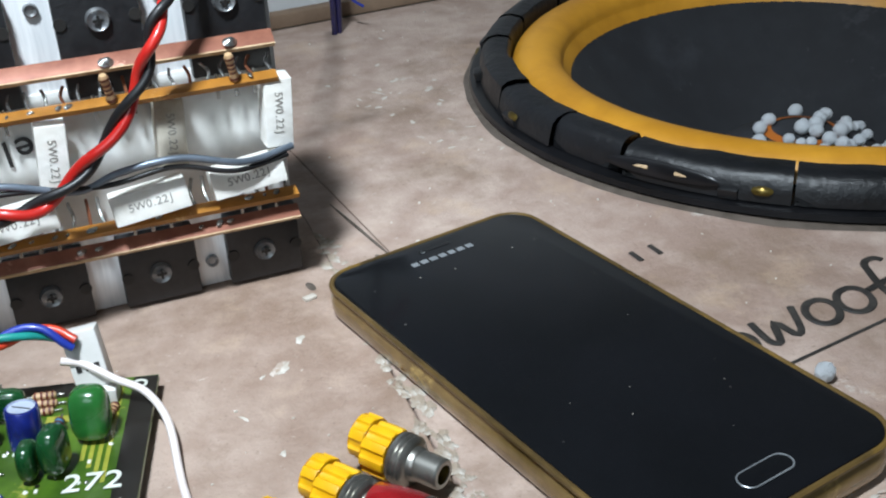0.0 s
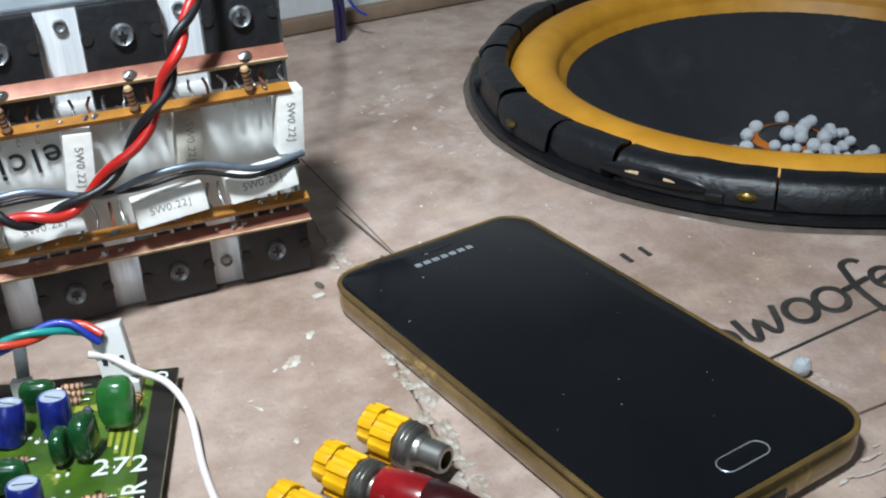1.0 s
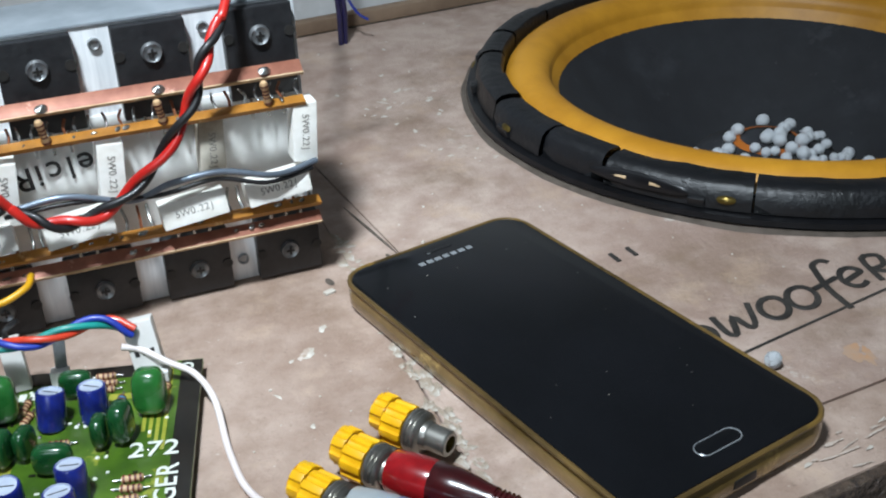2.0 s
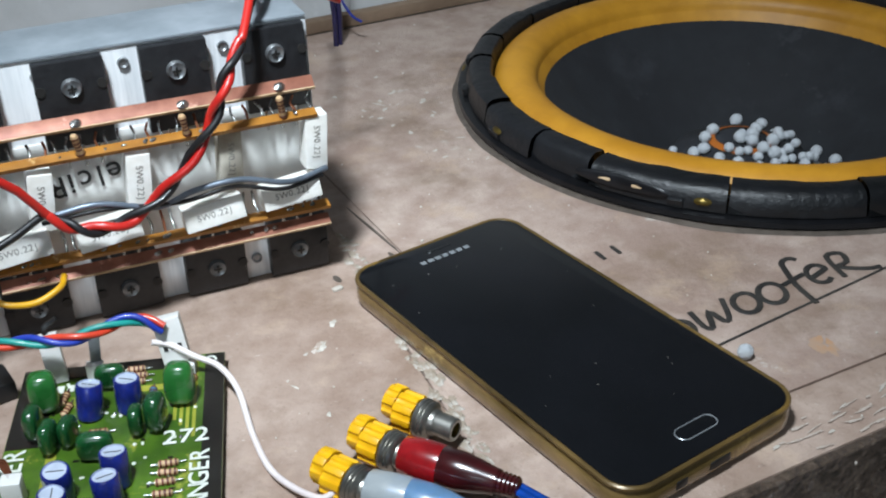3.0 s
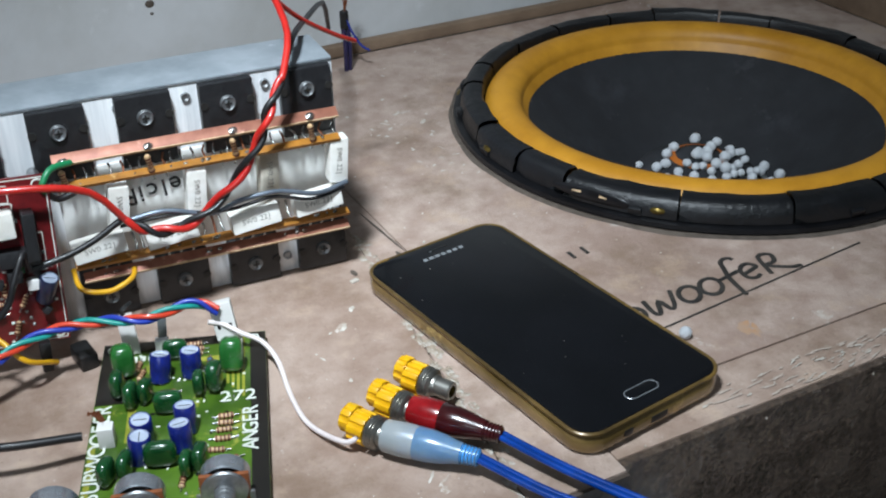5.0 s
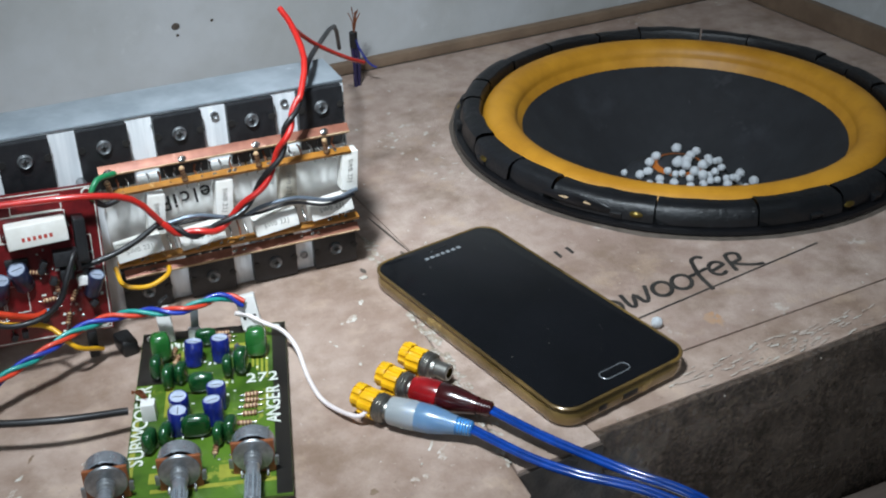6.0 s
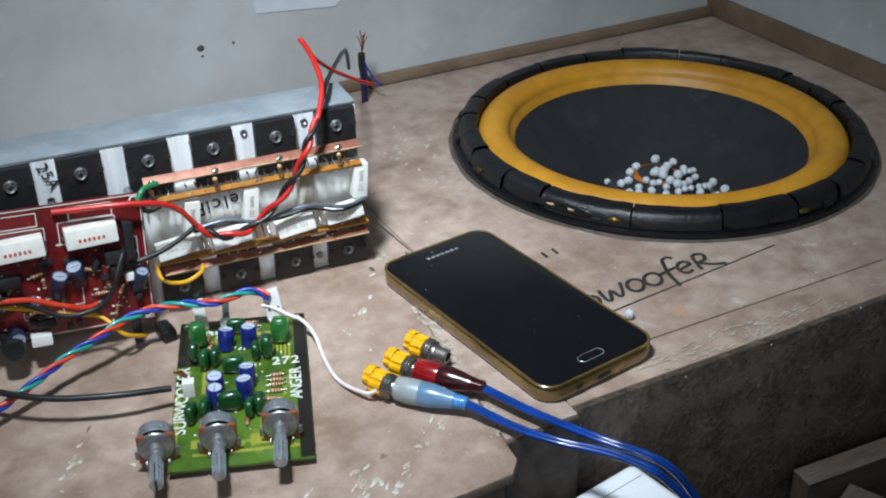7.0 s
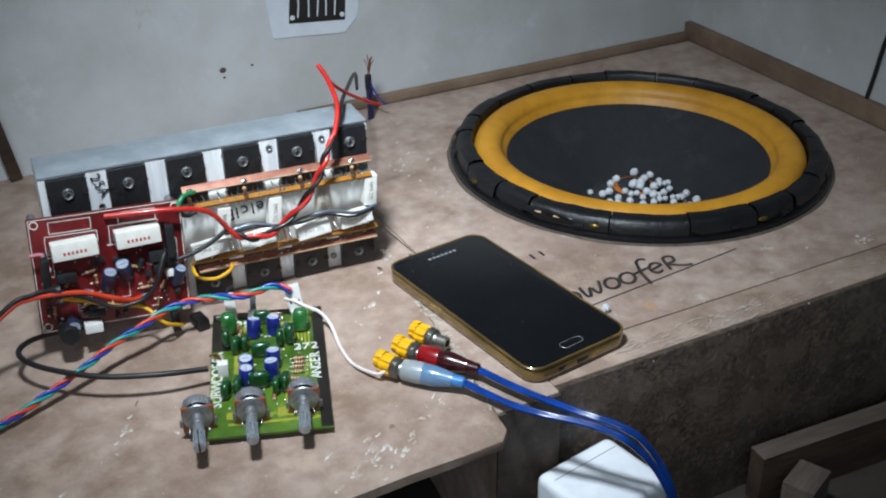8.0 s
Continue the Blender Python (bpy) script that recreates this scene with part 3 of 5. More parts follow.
for a, l in ((204, 0.012), (212, 0.010)):
    part("slot", box(0.0015, l, 0.001, 0.0004, at=(0, 0, 0), m=pose(0.1532 * math.cos(radians(a)), 0.1532 * math.sin(radians(a)), 0.0112, 0, 66, a)), LAMINATE_EDGE, sub, "pale slot in the gasket")

# Raised dark ellipsoid stands in for the shaded hollow in the gasket.
bm = bmesh.new()
bmesh.ops.create_uvsphere(bm, u_segments=20, v_segments=10, radius=1)
bmesh.ops.scale(bm, vec=(0.0010, 0.0230, 0.0034), verts=bm.verts)
part("recess", bm, FLANGE, sub, "glossy dark bulge standing in for a hollow in the gasket", pose(0.1526 * math.cos(radians(208)), 0.1526 * math.sin(radians(208)), 0.0108, 0, -12, 208))
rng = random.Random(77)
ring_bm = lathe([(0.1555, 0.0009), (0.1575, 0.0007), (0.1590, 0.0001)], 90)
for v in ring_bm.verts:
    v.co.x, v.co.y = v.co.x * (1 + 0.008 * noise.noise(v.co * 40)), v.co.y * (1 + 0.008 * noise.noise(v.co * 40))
part("glue_line", ring_bm, DARK_SMUDGE, sub, "dark smeared glue line")

# foam beads in the cone
rng = random.Random(11)


def cone_height(r):
    pts = [(0, -0.0275), (0.012, -0.0285), (0.024, -0.0315), (0.036, -0.0375), (0.044, -0.048), (0.046, -0.055), (0.06, -0.045), (0.08, -0.0275), (0.095, -0.012)]
    for (r0, z0), (r1, z1) in zip(pts, pts[1:]):
        if r0 <= r <= r1:
            return z0 + (z1 - z0) * (r - r0) / (r1 - r0)
    return -0.01


bead_mesh = None
placed = []
while len(placed) < 92:
    a, r = rng.gauss(-98, 46), abs(rng.gauss(0.035, 0.014))
    if r > 0.08:
        continue
    p, q = Vector((r * math.cos(radians(a)), r * math.sin(radians(a)), 0)), rng.uniform(0.0024, 0.0038)
    p.z = cone_height(r) + q * (1.25 if r > 0.045 else 1.0)
    if any((p - o).length < (q + s) * 0.90 for o, s in placed):
        continue
    placed.append((p, q))
for p, q in placed + [(Vector((0.2115 - SUB.x, 0.2700 - SUB.y, 0.0029)), 0.0029)]:
    if bead_mesh is None:
        bm = bmesh.new()
        bmesh.ops.create_icosphere(bm, subdivisions=2, radius=1)
        for v in bm.verts:
            v.co *= 1 + 0.07 * noise.noise(v.co * 2.1)
        bead_mesh = link_mesh("foam_bead", bm, FOAM)
    ob = tagged(new("foam_bead", bead_mesh), "small white foam bead", "bead", "foam beads on the speaker")
    ob.matrix_world = Matrix.Translation(SUB + p) @ pose(0, 0, 0, rng.uniform(0, 360), rng.uniform(0, 360), 0) @ Matrix.Diagonal((q, q, q * 1.08, 1))

# ---- phone ----
PH = pose(0.1541, 0.3051, 0.0003, 0, 0, 7.67) @ Matrix.Scale(1.035, 4)
phone = empty("mobile_phone", PH, "black mobile phone in a gold-tinted clear case", "phone")
part("case", rounded_slab(0.0755, 0.1520, 0.0092, 0.0115, 0.0028), GOLD_CASE, phone, "gold-tinted glossy case")
glass = part("glass", rounded_slab(0.0728, 0.1485, 0.0022, 0.0092, 0.0007), GLASS, phone, "black glossy screen with dust", pose(0, 0, 0.0082))
ring = [(sx * (0.0742 / 2 - 0.010) + 0.010 * math.cos(radians(a + 90 * i / 6)), sy * (0.150 / 2 - 0.010) + 0.010 * math.sin(radians(a + 90 * i / 6)), 0.0096)
        for sx, sy, a in ((1, 1, 0), (-1, 1, 90), (-1, -1, 180), (1, -1, 270)) for i in range(7)]
part("case_lip", tube(ring + ring[:1], 0.0009, 8, 1), CASE_DARK, phone)
oval = [(sx * 0.0050 + 0.0028 * math.cos(radians(a + 15 * i)), -0.0655 + 0.0028 * math.sin(radians(a + 15 * i)), 0.0105) for sx, a in ((1, -90), (-1, 90)) for i in range(13)]
button = part("home_button", rounded_slab(0.0150, 0.0054, 0.0006, 0.0026, 0.0002), GLASS, phone, "oval home button", pose(0, -0.0655, 0.0102))
part("button_ring", tube([(x * 1.02, y, 0) for x, y, _ in oval + oval[:1]], 0.00022, 6, 1), SILVER, phone, "thin silver ring", pose(0, 0, 0.0107))
for i, w in enumerate((0.0022, 0.0024, 0.0026, 0.0022, 0.0022, 0.0024, 0.0022)):
    part("maker_mark", box(w, 0.0021, 0.0001, at=(-0.0105 + i * 0.0033, 0.0632, 0.01045)), SILVER, glass, m=pose(0, 0, -0.0082))
part("sensor", rod(0.0008, 0.0001, 10, m=pose(-0.0045, 0.0685, 0.01042)), SILVER, phone)
part("earpiece", box(0.011, 0.0012, 0.0002, 0.00008, at=(0, 0.0688, 0.01042)), BLACK_PLASTIC, phone)
part("port", box(0.0085, 0.0012, 0.003, 0.0004, at=(0, -0.0757, 0.0046)), BLACK_PLASTIC, phone, "dark charging port cut-out")
part("port", box(0.0045, 0.0012, 0.003, 0.0004, at=(-0.016, -0.0757, 0.0046)), BLACK_PLASTIC, phone, "dark headphone cut-out")
rng = random.Random(5)
for i in range(16):
    q = rng.uniform(0.0001, 0.00022)
    part("dust_speck", box(q * 2, q * rng.uniform(1, 3), 0.00006, at=(rng.uniform(-0.032, 0.032), rng.uniform(-0.05, 0.06), 0.01045), m=pose(0, 0, 0, 0, 0, rng.uniform(0, 180))), PRINT_GREY, glass, m=pose(0, 0, -0.0082))

# ---- heatsink with power transistors ----
HS = pose(0.1035, 0.4058, 0, 0, 0, -4.22) @ Matrix.Scale(1.007, 4)
heatsink = empty("heatsink_amplifier", HS, "aluminium heatsink with two rows of black power transistors", "heatsink")
part("body", box(0.208, 0.030, 0.1035, 0.0008, at=(-0.0985, 0.0165, 0.0519)), ALU, heatsink, "brushed aluminium block")
part("top_plate", box(0.2075, 0.0315, 0.0012, 0.0004, at=(-0.0985, 0.0165, 0.1042)), ALU_TOP, heatsink)
part("face_panel", box(0.122, 0.0008, 0.047, 0.0002, at=(-0.059, 0.0011, 0.0500)), ALU_WHITE, heatsink, "whitish stained metal face")


def transistor(s, z0, h, screw_z):
    b = box(0.0235, 0.0046, h, 0.0006, at=(0, -0.0023, h / 2))
    body = part("transistor", b, BLACK_EPOXY, heatsink, "", pose(s, 0.0012, z0, 0, 0, 0))
    for sx in (-1, 1):
        part("notch", rod(0.0018, 0.0005, 12, m=pose(sx * 0.0103, -0.0046, screw_z - z0, 90)), INK, body)
    sc = part("screw", lathe([(0, 0.0016), (0.0011, 0.0016), (0.0013, 0.0008), (0.0022, 0.0010), (0.0030, 0.0016), (0.0034, 0.0010), (0.0035, 0.0)], 16, pose(0, -0.0046, screw_z - z0, 90)), STEEL, body, "zinc plated screw")
    b = box(0.0030, 0.0004, 0.0007, at=(0, -0.0064, screw_z - z0))
    b = box(0.0007, 0.0004, 0.0030, at=(0, -0.0064, screw_z - z0), bm=b)
    part("slot", b, INK, body)
    for k in (-1, 0, 1):
        part("leg", box(0.0011, 0.0006, 0.008, 0.0001, at=(k * 0.0055, -0.0052, -0.003 if screw_z > 0.05 else h + 0.003)), SOLDER, body)
    return body


for i in range(6):
    transistor(-0.0085 - i * 0.0356, 0.0715, 0.0315, 0.0935)
for i in range(4):
    transistor(-0.0065 - i * 0.0333, 0.0015, 0.0235, 0.0115)
for s, z in ((-0.026, 0.0975), (-0.061, 0.0975), (-0.168, 0.079), (-0.023, 0.009), (-0.09, 0.0975)):
    part("drilled_hole", lathe([(0, 0.0006), (0.0011, 0.0006), (0.0016, 0.0013), (0.002, 0.0012), (0.0021, 0)], 14, pose(s, 0.0015, z, 90)), STEEL if s > -0.1 else SOLDER, heatsink)


def strip(name, s0, s1, y, z, tilt, wide, mat, label):
    b = box(s1 - s0, wide, 0.0015, 0.0002)
    ob = part(name, b, mat, heatsink, label, pose((s0 + s1) / 2, y, z, tilt, 0.6, 0))
    part("edge", box(s1 - s0 + 0.0002, 0.0004, 0.0016, at=(0, -wide / 2 - 0.0001, 0)), LAMINATE_EDGE if mat is COPPER else AMBER, ob)
    return ob


strip("copper_strip", -0.1205, 0.0035, -0.0075, 0.0825, 40, 0.0050, COPPER, "bare copper-clad strip")
strip("laminate_strip", -0.1185, 0.0025, -0.0115, 0.0722, 22, 0.0036, AMBER, "amber laminate strip")
strip("laminate_strip", -0.1195, 0.0045, -0.0115, 0.0340, 20, 0.0040, AMBER, "amber laminate strip")
strip("copper_strip", -0.1170, 0.0045, -0.0105, 0.0268, 40, 0.0045, COPPER, "bare copper-clad strip")
for s in (-0.0095, -0.0445, -0.081, -0.116):
    m = pose(s - 0.0005, -0.0125, 0.0722, 14, -10, 0)
    r = part("resistor", lathe([(0, 0), (0.0010, 0.0002), (0.0015, 0.0013), (0.0012, 0.0028), (0.0012, 0.0066), (0.0015, 0.0082), (0.0010, 0.0094), (0, 0.0096)], 12), RES_TAN, heatsink, "small banded resistor", m)
    for k, z in enumerate((0.0013, 0.0034, 0.0048, 0.0062, 0.0082)):
        q = 0.00154 if k in (0, 4) else 0.00124
        part("band", lathe([(q, z - 0.0004), (q + 0.00004, z), (q, z + 0.0004)], 12), BAND, r)
    part("solder_blob", lathe([(0, 0.0015), (0.0010, 0.0012), (0.0015, 0.0006), (0.0022, 0)], 10, pose(s, -0.0090, 0.0828, 35, 0, 30) @ Matrix.Diagonal((1.2, 0.8, 1, 1))), SOLDER, heatsink)
rng = random.Random(8)
for i in range(34):
    s, row = rng.uniform(-0.115, 0.002), rng.choice(((-0.0120, 0.0345, 26), (-0.0118, 0.0728, 30), (-0.0108, 0.0275, 42)))
    q = rng.uniform(0.6, 1.3)
    part("solder_blob", lathe([(0, 0.0007), (0.0006, 0.0006), (0.0011, 0)], 8, pose(s, row[0], row[1], row[2], 0, rng.uniform(0, 90)) @ Matrix.Diagonal((q * 1.4, q * 0.8, q, 1))), SOLDER, heatsink)
for i in range(26):
    s = -0.112 + i * 0.0045 + rng.uniform(-0.001, 0.001)
    part("lead", tube([(s, -0.0095, 0.0345), (s + rng.uniform(-0.001, 0.001), -0.0075, 0.0375), (s + rng.uniform(-0.001, 0.001), -0.0020, 0.0400)], 0.00055, 6, 3), SOLDER if i % 3 else STRAND, heatsink)
    part("lead", tube([(s, -0.0095, 0.0727), (s + rng.uniform(-0.001, 0.001), -0.0065, 0.0745), (s + rng.uniform(-0.001, 0.001), -0.0045, 0.0765)], 0.00050, 6, 3), SOLDER if i % 4 else STRAND, heatsink)


def power_resistor(s, z, upright, y=-0.0070, dim=False, lean=0.0):
    w, h = (0.0085, 0.0215) if upright else (0.0225, 0.0090)
    ob = part("ceramic_resistor", box(w, 0.0085, h, 0.0006), CERAMIC_DIM if dim else CERAMIC, heatsink, "white ceramic power resistor", pose(s, y, z, -10 if not upright else 0, lean, 0))
    lettering("printed_value", "5W0.22J", 0.0034, PRINT_GREY, ob, pose(0, -0.00428, 0, 90, 90 if upright else 0, 0))
    return ob


# The rearmost upright resistor's dimness is put into its ceramic colour.
for s, z, d, l in ((-0.0975, 0.0575, False, 6), (-0.0640, 0.0580, False, 5), (-0.0300, 0.0580, True, 3), (0.0015, 0.0600, False, 4)):
    power_resistor(s, z, True, y=-0.0045 if d else -0.0085, dim=d, lean=l)
for s, z in ((-0.1085, 0.0425), (-0.0775, 0.0420), (-0.0400, 0.0405), (-0.0105, 0.0425)):
    power_resistor(s, z, False, y=-0.0120, lean=-6)
lettering("marker_note", "elciR", 0.0115, INK, heatsink, pose(-0.0808, 0.0004, 0.0575, 90, 174, 0) @ pose(0, 0, 0.0004), bold=0.00008)
lettering("marker_note", "25A", 0.0088, INK, heatsink, pose(-0.1675, 0.0010, 0.0935, 90, 70, 0) @ pose(0, 0, 0.0004))


def wire(name, pts, r, mat, label, parent=None, n=10, twist=None, category="wire"):
    if parent is not None:
        return part(name, tube(pts, r, n, 8, None, twist), mat, parent, label)
    return thing(name, tube(pts, r, n, 8, None, twist), mat, label, category)


def H(pts):
    return [HS @ Vector(p) for p in pts]


wire("jumper_wire", [(0.004, -0.014, 0.0495), (-0.012, -0.019, 0.0495), (-0.030, -0.019, 0.0545), (-0.047, -0.0185, 0.0535), (-0.060, -0.019, 0.0505), (-0.080, -0.0195, 0.0565), (-0.0975, -0.018, 0.0545)], 0.0011, GREY_WIRE, "tinned grey jumper wire", heatsink)
wire("jumper_wire", [(0.002, -0.015, 0.0475), (-0.015, -0.0195, 0.0475), (-0.032, -0.0185, 0.0520), (-0.052, -0.019, 0.0505), (-0.078, -0.0195, 0.0540), (-0.099, -0.0175, 0.0525)], 0.0008, BLACK_WIRE, "thin dark jumper wire", heatsink)
wire("jumper_wire", [(-0.1205, -0.006, 0.0300), (-0.119, -0.018, 0.0265), (-0.108, -0.020, 0.0240), (-0.098, -0.017, 0.0262), (-0.0955, -0.0115, 0.0275)], 0.0012, YELLOW_WIRE, "yellow jumper wire", heatsink)
wire("jumper_wire", [(-0.1135, -0.0125, 0.0835), (-0.122, -0.019, 0.0850), (-0.1265, -0.022, 0.0800), (-0.1255, -0.018, 0.0745)], 0.0014, GREEN_WIRE, "green jumper wire", heatsink)
wire("jumper_wire", [(-0.1255, -0.018, 0.0745), (-0.121, -0.016, 0.0700), (-0.114, -0.014, 0.0705)], 0.0014, BLACK_WIRE, "black jumper wire", heatsink)

# ---- red amplifier board in front of the heatsink ----
RB = HS @ pose(-0.1710, -0.0245, 0.0510, 80, 3.5, 0)
amp = empty("amplifier_board", RB, "dark red driver circuit board crowded with components", "circuit board")
W2, H2 = 0.045, 0.0360
part("board", box(0.090, 0.072, 0.0016, 0.0002), RED_PCB, amp, "red printed circuit board")
for x, y in ((-0.041, 0.032), (0.041, 0.032), (0.041, -0.032), (-0.041, -0.032)):
    part("standoff", rod(0.0025, 0.0172, 10, m=pose(x, y, -0.0180)), STEEL, amp)
    part("mounting_ring", lathe([(0.0019, 0.0), (0.0019, 0.0003), (0.0026, 0.0003), (0.0026, 0)], 20, pose(x, y, 0.0008)), WHITE_INK, amp)


def outline(x, y, w, h, parent, z, mat, t=0.00045):
    b = box(w, t, 0.0001, at=(x, y + h / 2, z))
    for bx in ((w, t, x, y - h / 2), (t, h, x - w / 2, y), (t, h, x + w / 2, y)):
        b = box(bx[0], bx[1], 0.0001, at=(bx[2], bx[3], z), bm=b)
    return part("printed_outline", b, mat, parent)


for x, y, w, h in ((0, 0, 0.088, 0.070), (-0.021, 0.029, 0.024, 0.007), (0.018, 0.0295, 0.022, 0.007), (-0.021, 0.0175, 0.030, 0.013), (0.0155, 0.0195, 0.029, 0.012), (0.037, 0.004, 0.006, 0.016), (0.004, -0.014, 0.010, 0.013), (-0.036, 0.006, 0.006, 0.014), (-0.012, -0.02, 0.02, 0.01)):
    outline(x, y, w, h, amp, 0.00088, WHITE_INK)
for x, y in ((-0.0205, 0.0165), (0.0165, 0.0185)):
    cr = part("ceramic_resistor", box(0.0265, 0.0105, 0.0095, 0.0007, at=(0, 0, 0.006)), CERAMIC, amp, "white ceramic power resistor", pose(x, y, 0, 0, 0, 3))
    for k in range(6):
        part("print_bar", box(0.0014, 0.0019, 0.0001, at=(-0.0062 + 0.0024 * k, -0.0012, 0.01076)), PRINT_RED, cr)
    for sx in (-1, 1):
        part("lead", rod(0.0005, 0.0055, 8, m=pose(sx * 0.0142, 0, 0.0006) @ pose(0, 0, 0, 0, 0)), SOLDER, cr)


def can(x, y, r, h, parent, sleeve, top, tilt=0.0, turn=0.0, z=0.0008):
    ob = part("capacitor", lathe([(0, 0), (r - 0.0003, 0), (r, 0.0006), (r * 0.96, 0.0016), (r, 0.0024), (r, h - 0.0005), (r * 0.93, h), (r * 0.80, h)], 18), sleeve, parent, "", pose(x, y, z, tilt, 0, turn))
    part("can_top", lathe([(0, h - 0.0003), (r * 0.80, h - 0.0003), (r * 0.84, h + 0.0002)], 18), top, ob)
    part("vent_mark", box(r * 1.2, 0.0003, 0.0001, at=(0, 0, h - 0.0002)), INK, ob)
    part("stripe", lathe([(r + 0.00006, 0.003), (r + 0.00006, h - 0.001)], 3, a0=radians(200), a1=radians(235)), WHITE_INK, ob)
    return ob


for x, y, r, h, ti, tu in ((-0.004, -0.013, 0.0043, 0.0135, 62, 170), (0.0085, -0.008, 0.0045, 0.0135, 58, 195), (0.0370, -0.017, 0.0038, 0.0130, 62, 165), (-0.027, -0.0305, 0.0042, 0.011, 0, 0)):
    can(x, y, r, h, amp, DARK_CAP, CAN_TOP, ti, tu)


def axial(x, y, turn, parent, mat, z=0.0016, l=0.0062):
    ob = part("resistor", lathe([(0, -l / 2), (0.0008, -l / 2 + 0.0002), (0.00125, -l / 2 + 0.0009), (0.00095, -l / 2 + 0.0019), (0.00095, l / 2 - 0.0019), (0.00125, l / 2 - 0.0009), (0.0008, l / 2 - 0.0002), (0, l / 2)], 10), mat, parent, "", pose(x, y, z + 0.0008, 0, 90, turn))
    for k in (-0.0022, -0.0006, 0.0008, 0.0022):
        part("band", lathe([(0.00128, k - 0.0003), (0.00131, k), (0.00128, k + 0.0003)], 10), BAND, ob)
    part("lead", rod(0.0003, l + 0.004, 6, m=pose(0, 0, -l / 2 - 0.002)), SOLDER, ob)
    return ob


rng = random.Random(21)
for x, y, t, mt in ((-0.031, -0.011, 10, RES_TAN), (-0.027, -0.006, 60, RES_TAN), (-0.018, -0.0125, 0, RES_BLUE), (-0.0185, -0.0165, 0, RES_BLUE), (-0.030, -0.016, 15, RES_BLUE), (-0.017, -0.021, 20, RES_TAN), (-0.010, -0.006, 90, RES_TAN),
                    (-0.006, -0.023, 0, RES_TAN), (0.018, -0.021, 10, RES_BLUE), (0.018, -0.016, 5, RES_TAN), (0.025, -0.027, 80, RES_TAN), (0.022, -0.010, 90, RES_TAN), (0.029, -0.016, 60, RES_TAN), (-0.013, -0.0005, 20, RES_TAN), (0.014, -0.002, 160, RES_TAN), (-0.036, -0.022, 90, RES_TAN)):
    axial(x, y, t + rng.uniform(-6, 6), amp, mt)
for x, y, w, h, d in ((-0.027, -0.0015, 0.012, 0.006, 0.006), (-0.038, 0.006, 0.004, 0.018, 0.010), (0.030, 0.004, 0.016, 0.007, 0.007), (0.035, 0.013, 0.005, 0.020, 0.010), (0.006, 0.0045, 0.010, 0.003, 0.003), (0.027, -0.004, 0.006, 0.005, 0.006), (-0.007, 0.006, 0.006, 0.003, 0.003), (-0.012, -0.0275, 0.010, 0.004, 0.004)):
    part("black_component", box(w, h, d, 0.0006, at=(x, y, d / 2 + 0.0008)), BLACK_EPOXY, amp)
for x, y in ((0.0335, -0.0085), (0.029, -0.0005)):
    part("trimmer", box(0.0045, 0.0045, 0.005, 0.0004, at=(x, y, 0.0034)), WHITE_PLASTIC if y < -0.004 else GREEN_CAP, amp)
for i in range(60):
    part("solder_joint", lathe([(0, 0.0007), (0.0004, 0.0005), (0.0008, 0)], 8, pose(rng.uniform(-0.042, 0.042), rng.uniform(-0.034, 0.008), 0.0008)), SOLDER if i % 3 else WHITE_INK, amp)
for i in range(14):
    part("print_bar", box(rng.uniform(0.0015, 0.004), 0.0009, 0.0001, at=(rng.uniform(-0.04, 0.04), rng.uniform(-0.034, 0.03), 0.00088), m=pose(0, 0, 0, 0, 0, rng.choice((0, 90)))), WHITE_INK, amp)
for i in range(26):
    x, y, q = rng.uniform(-0.040, 0.040), rng.uniform(-0.033, 0.006), rng.uniform(0.002, 0.0038)
    part("black_component", box(q, q * 0.8, q * 1.3, 0.0004, at=(x, y, q * 0.65 + 0.0008), m=pose(0, 0, 0, 0, 0, rng.uniform(0, 90))), BLACK_EPOXY, amp)
part("socket", box(0.0105, 0.0055, 0.009, 0.0004, at=(-0.0155, -0.0345, 0.0055)), WHITE_PLASTIC, amp, "white plug socket")
part("filter_can", lathe([(0, 0), (0.0055, 0), (0.006, 0.0008), (0.006, 0.013), (0.0052, 0.0142), (0, 0.0138)], 20, pose(-0.030, -0.0350, 0.001)), BLACK_PLASTIC, amp, "black capacitor")
part("terminal_cap", box(0.0045, 0.013, 0.006, 0.0008, at=(0.034, -0.0405, 0.0045)), BLACK_PLASTIC, amp)

# ---- wires of the amplifier ----
loom = [(-0.098, -0.0215, 0.0580), (-0.086, -0.0235, 0.0500), (-0.0704, -0.023, 0.0500), (-0.0531, -0.0225, 0.0612), (-0.0385, -0.0225, 0.0789), (-0.0311, -0.022, 0.0945), (-0.0215, -0.014, 0.1060)]


def wound(points, r, turns, phase, lead=(), tail=()):
    """The bare line with a wound middle."""
    line = glide(points, 7)
    out, n = [], len(line)
    for i, c in enumerate(line):
        d = (line[min(i + 1, n - 1)] - line[max(i - 1, 0)]).normalized()
        s = d.cross(Vector((0.2, 1, 0.1))).normalized()
        a, k = phase + 2 * math.pi * turns * i / n, min(1, i / 5, (n - 1 - i) / 5)
        out.append(c + (s * math.cos(a) + d.cross(s) * math.sin(a)) * r * max(0.6, k))
    return list(lead) + out + list(tail)


mid = H(loom)
